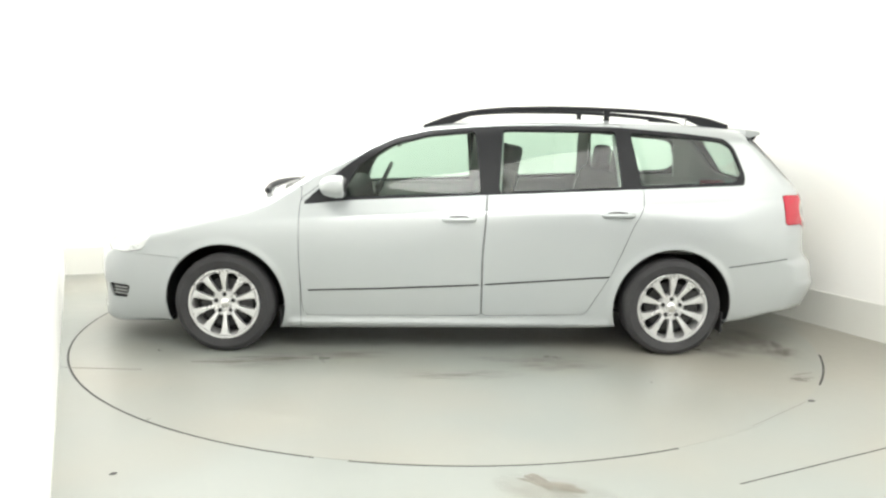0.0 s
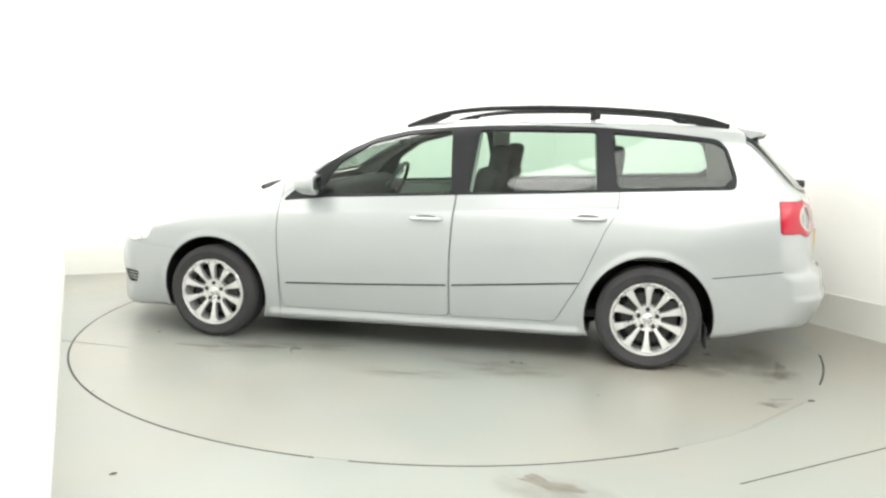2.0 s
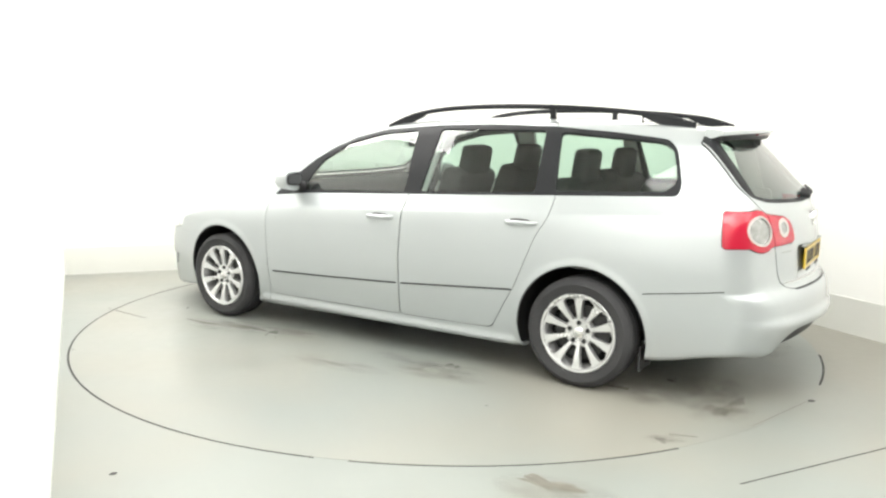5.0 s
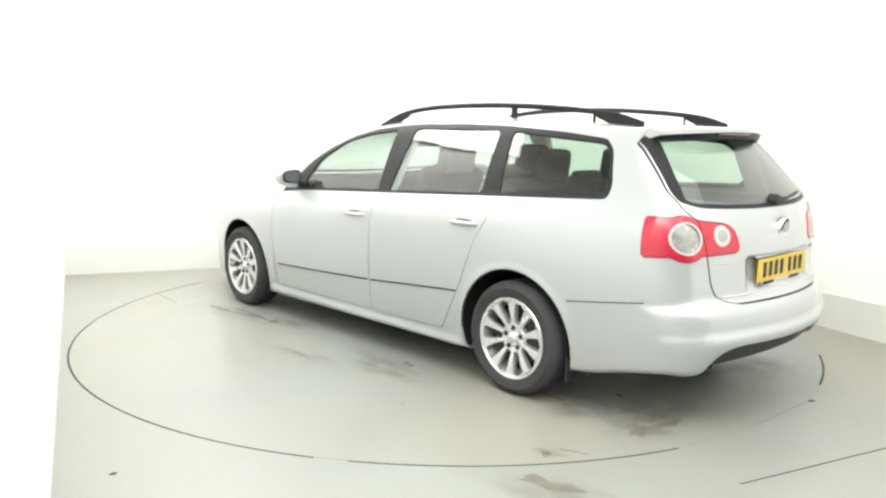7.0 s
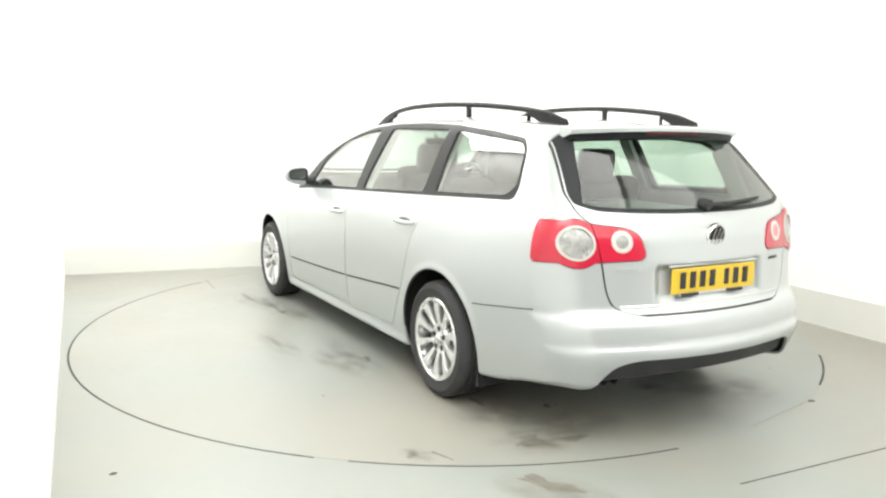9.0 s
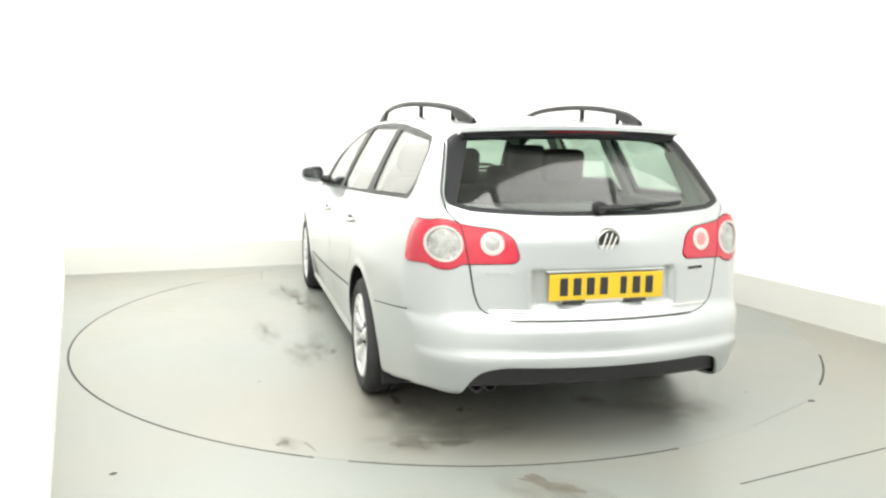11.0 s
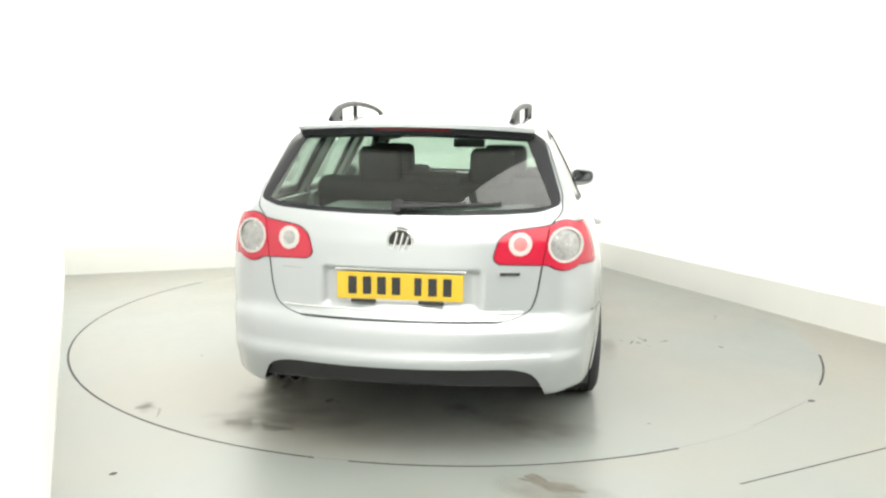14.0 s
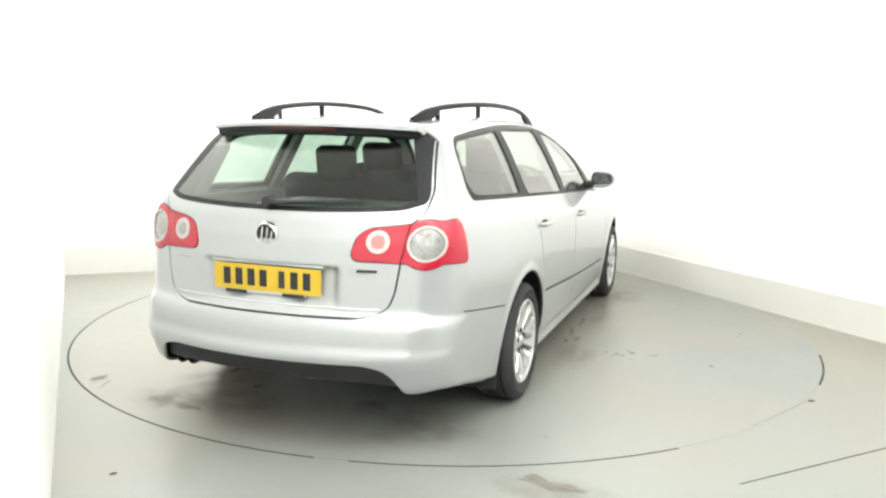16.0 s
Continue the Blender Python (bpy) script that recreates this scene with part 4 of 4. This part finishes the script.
# front wipers at the foot of the windscreen
for y0, y1 in ((-0.60, -0.02), (-0.02, 0.55)):
    part("front_wiper", tube([(1.21 - 0.17 * y * y, y, float(TOP(1.21 - 0.17 * y * y)) - 0.08 * y * y + 0.016) for y in np.linspace(y0, y1, 9)], 0.017, 8), BLACK, car, "black windscreen wiper", True)
# fog lamp slats and front badge
for i, s in enumerate(SIDES):
    for z in (0.322, 0.342, 0.362):
        part("grille_slat", tube([(x, s * (side_y(x, z) - 0.012), z) for x in np.linspace(1.98, 2.08, 6)], 0.004, 6), LINING, fogs[i], smooth=True)

# ---- cabin ----
def cushion(sx, sy, sz, m, soft=0.05):
    return shifted(box(sx, sy, sz, (0, 0, 0), soft, segments=4), m)


for y in (0.36, -0.36):
    seat = part("front_seat", cushion(0.52, 0.50, 0.18, pose(0.08, y, 0.50, 0, -6)), FABRIC, car, "dark grey fabric front seat", True)
    part("backrest", cushion(0.15, 0.48, 0.62, pose(-0.27, y, 0.82, 0, -20)), FABRIC, seat, smooth=True)
    part("headrest", cushion(0.10, 0.27, 0.19, pose(-0.40, y, 1.165, 0, -12), 0.04), FABRIC, seat, smooth=True)
    for o in (-0.06, 0.06):
        part("headrest_post", tube([(-0.36, y + o, 1.05), (-0.39, y + o, 1.12)], 0.006), CHROME, seat)
bench = part("rear_seat", cushion(0.50, 1.30, 0.18, pose(-0.72, 0, 0.52, 0, -6)), FABRIC, car, "dark grey fabric rear bench", True)
part("backrest", cushion(0.14, 1.34, 0.56, pose(-1.03, 0, 0.82, 0, -18), 0.06), FABRIC, bench, smooth=True)
for y in (0.31, -0.31):
    part("headrest", cushion(0.10, 0.24, 0.20, pose(-1.13, y, 1.155, 0, -8), 0.04), FABRIC, bench, smooth=True)
part("headrest", cushion(0.09, 0.25, 0.10, pose(-1.12, -0.02, 1.075, 0, -8), 0.04), FABRIC, bench, smooth=True)
part("dashboard", cushion(0.40, 1.40, 0.26, pose(0.78, 0, 0.86, 0, 8), 0.08), FABRIC, car, "dark grey dashboard", True)
part("steering_wheel", shifted(lathe([(0.175, -0.012), (0.190, -0.012), (0.190, 0.012), (0.175, 0.012)], 36, True), Matrix.Translation((0.50, -0.36, 0.93)) @ Matrix.Rotation(radians(-25), 4, "Y") @ Matrix.Rotation(math.pi / 2, 4, "Z")), BLACK, car, "black steering wheel", True)
part("steering_boss", box(0.05, 0.34, 0.06, (0.51, -0.36, 0.93), 0.02), BLACK, car)
part("rear_view_mirror", box(0.025, 0.23, 0.065, (0.35, -0.07, 1.255), 0.012), BLACK, car, "black rear-view mirror")
part("mirror_stalk", tube([(0.36, -0.07, 1.27), (0.42, -0.07, 1.305)], 0.010), BLACK, car)
part("load_floor", box(0.95, 1.10, 0.04, (-1.62, 0, 0.60), 0.01), LINING, car, "dark carpeted load floor")
part("load_cover", box(1.05, 1.08, 0.02, (-1.675, 0, 0.945), 0.008), LINING, car, "grey roller load cover")
part("cabin_floor", box(1.9, 1.3, 0.05, (-0.2, 0, 0.26), 0.01), BLACK, car)
for s in SIDES:
    for name, x0, x1, z0, z1 in (("door_trim", 0.70, -0.20, 0.32, 0.955), ("door_trim", -0.22, -0.95, 0.32, 0.985), ("load_side_trim", -1.02, -1.98, 0.70, 1.015)):
        part(name, prism(rounded([(x0, z0), (x0, z1 - 0.03), (x1, z1), (x1, z0)], 0.04), lambda a, b, d: (a, s * (side_y(a, max(b, 0.3)) - 0.055 - 0.03 * d), b), 1.0), TRIM, car, "grey moulded inner trim")

for s in SIDES:
    for x0, x1, z0, z1, lean in ((-0.175, -0.300, 0.93, 1.365, -0.03), (-1.03, -1.115, 0.96, 1.365, 0.03), (-1.80, -1.93, 0.98, 1.26, 0.05)):
        part("pillar_trim", prism(rounded([(x0, z0), (x0 + lean, z1), (x1 + lean, z1), (x1, z0)], 0.03), lambda a, b, d: (a, s * (side_y(a, b) - 0.026 - 0.03 * d), b), 1.0), TRIM, car, "grey moulded pillar trim")

# ---- marks on the platform and floor ----
def blot(name, x, y, rx, ry, turn, mat, parent=None, label="", seed=1, rough=0.45, z=0.0):
    rnd = random.Random(seed)
    n = 36
    ph = [rnd.uniform(0, 6.28) for _ in range(4)]
    pts = []
    for k in range(n):
        a = 2 * math.pi * k / n
        r = 1 + rough * (0.5 * math.sin(2 * a + ph[0]) + 0.4 * math.sin(3 * a + ph[1]) + 0.35 * math.sin(5 * a + ph[2]) + 0.3 * math.sin(9 * a + ph[3])) + rnd.uniform(-0.1, 0.1)
        pts.append(Matrix.Rotation(turn, 2) @ Vector((rx * r * math.cos(a), ry * r * math.sin(a))))
    return part(name, prism([(p.x, p.y) for p in pts], lambda a, b, d: (x + a, y + b, z + 0.0015 * d), 1.0), mat, parent, label)


blot("floor_stain", 0.40, -2.59, 0.095, 0.045, -0.5, STAIN, seed=4, rough=0.6)
tagged(bpy.data.objects["floor_stain"], "irregular brown-grey stain on the painted floor", "stain", kind="structure")
for x, y, r, seed in ((-1.308, -2.565, 0.014, 2), (1.885, -1.590, 0.018, 3)):
    tagged(blot("floor_bolt", x, y, r, r * 0.8, 0.3, DARKMETAL, seed=seed, rough=0.15), "small dark bolt set in the floor", "bolt", "bolts in the floor")
tagged(part("floor_joint", tube([(1.154, -2.566, 0.0), (1.55, -2.374, 0.0), (2.05, -2.131, 0.0)], 0.004, 6, 0.4), GAP_AND_SHADE), "thin dark joint line in the floor", "floor joint", kind="structure")
tagged(part("floor_joint", tube([(1.434, -1.956, 0.0), (1.845, -1.609, 0.0)], 0.002, 6, 0.4), SCUFF), "faint scratch in the floor paint", "scratch", kind="structure")
# tyre scuffs and scratches that turn with the platform
for x, y, rx, ry, turn, seed in ((-0.126, -0.966, 0.05, 0.02, 0.1, 5), (0.348, -0.915, 0.16, 0.012, 0.05, 6), (0.06, -0.90, 0.10, 0.014, 0.2, 7), (0.951, 0.98, 0.12, 0.02, 0.1, 8), (-2.074, 0.74, 0.05, 0.07, 0.2, 9),
                                 (-1.97, 1.266, 0.02, 0.03, 0.4, 10), (1.29, 1.06, 0.16, 0.014, 0.1, 11), (1.04, 1.01, 0.10, 0.01, 0.05, 12), (1.99, 1.213, 0.16, 0.005, -0.05, 13), (-2.03, 1.161, 0.05, 0.006, 0.3, 14), (-2.14, 0.55, 0.03, 0.06, 0.1, 15)):
    blot("scuff", x, y, rx, ry, turn, SCUFF, turntable, "faint rubber scuff", seed)

# soft films of brown dirt and rubber dust that turn with the platform
for x, y, rx, ry, turn, mat in ((-0.02, 1.26, 0.42, 0.10, 0.05, BROWN), (-0.64, 1.06, 0.34, 0.13, 0.10, BROWN), (0.98, 0.94, 0.34, 0.09, 0.05, SOOT), (-2.00, 0.48, 0.22, 0.34, 0.1, BROWN), (-0.50, 0.93, 0.40, 0.10, 0.0, SOOT),
                                (-2.09, 0.72, 0.16, 0.24, -0.2, BROWN), (1.10, 1.05, 0.36, 0.14, 0.1, BROWN), (0.62, 0.90, 0.30, 0.10, 0.1, BROWN), (-1.74, 0.70, 0.24, 0.20, 0.4, BROWN), (-1.78, -0.27, 0.12, 0.10, 0.2, SOOT),
                                (-1.95, -0.62, 0.26, 0.34, 0.0, BROWN), (0.75, -0.96, 0.50, 0.14, 0.0, SOOT), (-0.45, -1.02, 0.42, 0.15, 0.05, BROWN), (1.35, -1.05, 0.32, 0.18, 0.1, BROWN), (-1.98, 1.25, 0.10, 0.06, 0.5, BROWN)):
    bm = bmesh.new()
    bmesh.ops.create_circle(bm, cap_ends=True, segments=40, radius=1.0)
    film = part("dirt_film", bm, mat, turntable, "thin smudge of dirt on the paint")
    film.matrix_basis = pose(x, y, 0.0024, 0, 0, math.degrees(turn)) @ Matrix.Diagonal((rx, ry, 1, 1))
bm = bmesh.new()
bmesh.ops.create_circle(bm, cap_ends=True, segments=40, radius=1.0)
film = tagged(part("floor_film", bm, BROWN), "thin brown smudge of dirt on the painted floor", "stain", kind="structure")
film.matrix_basis = pose(0.42, -2.66, 0.0024, 0, 0, -20) @ Matrix.Diagonal((0.26, 0.14, 1, 1))


def motions():
    rows, turns = [], []
    for t, a in TURN:
        turn = Matrix.Rotation(radians(a), 4, "Z")
        turns.append((t, turn))
        rows.append((t, turn @ Matrix.Translation((-0.0074, -0.0475, 0.0))))
    walk(turntable, turns)
    walk(car, rows)


motions()
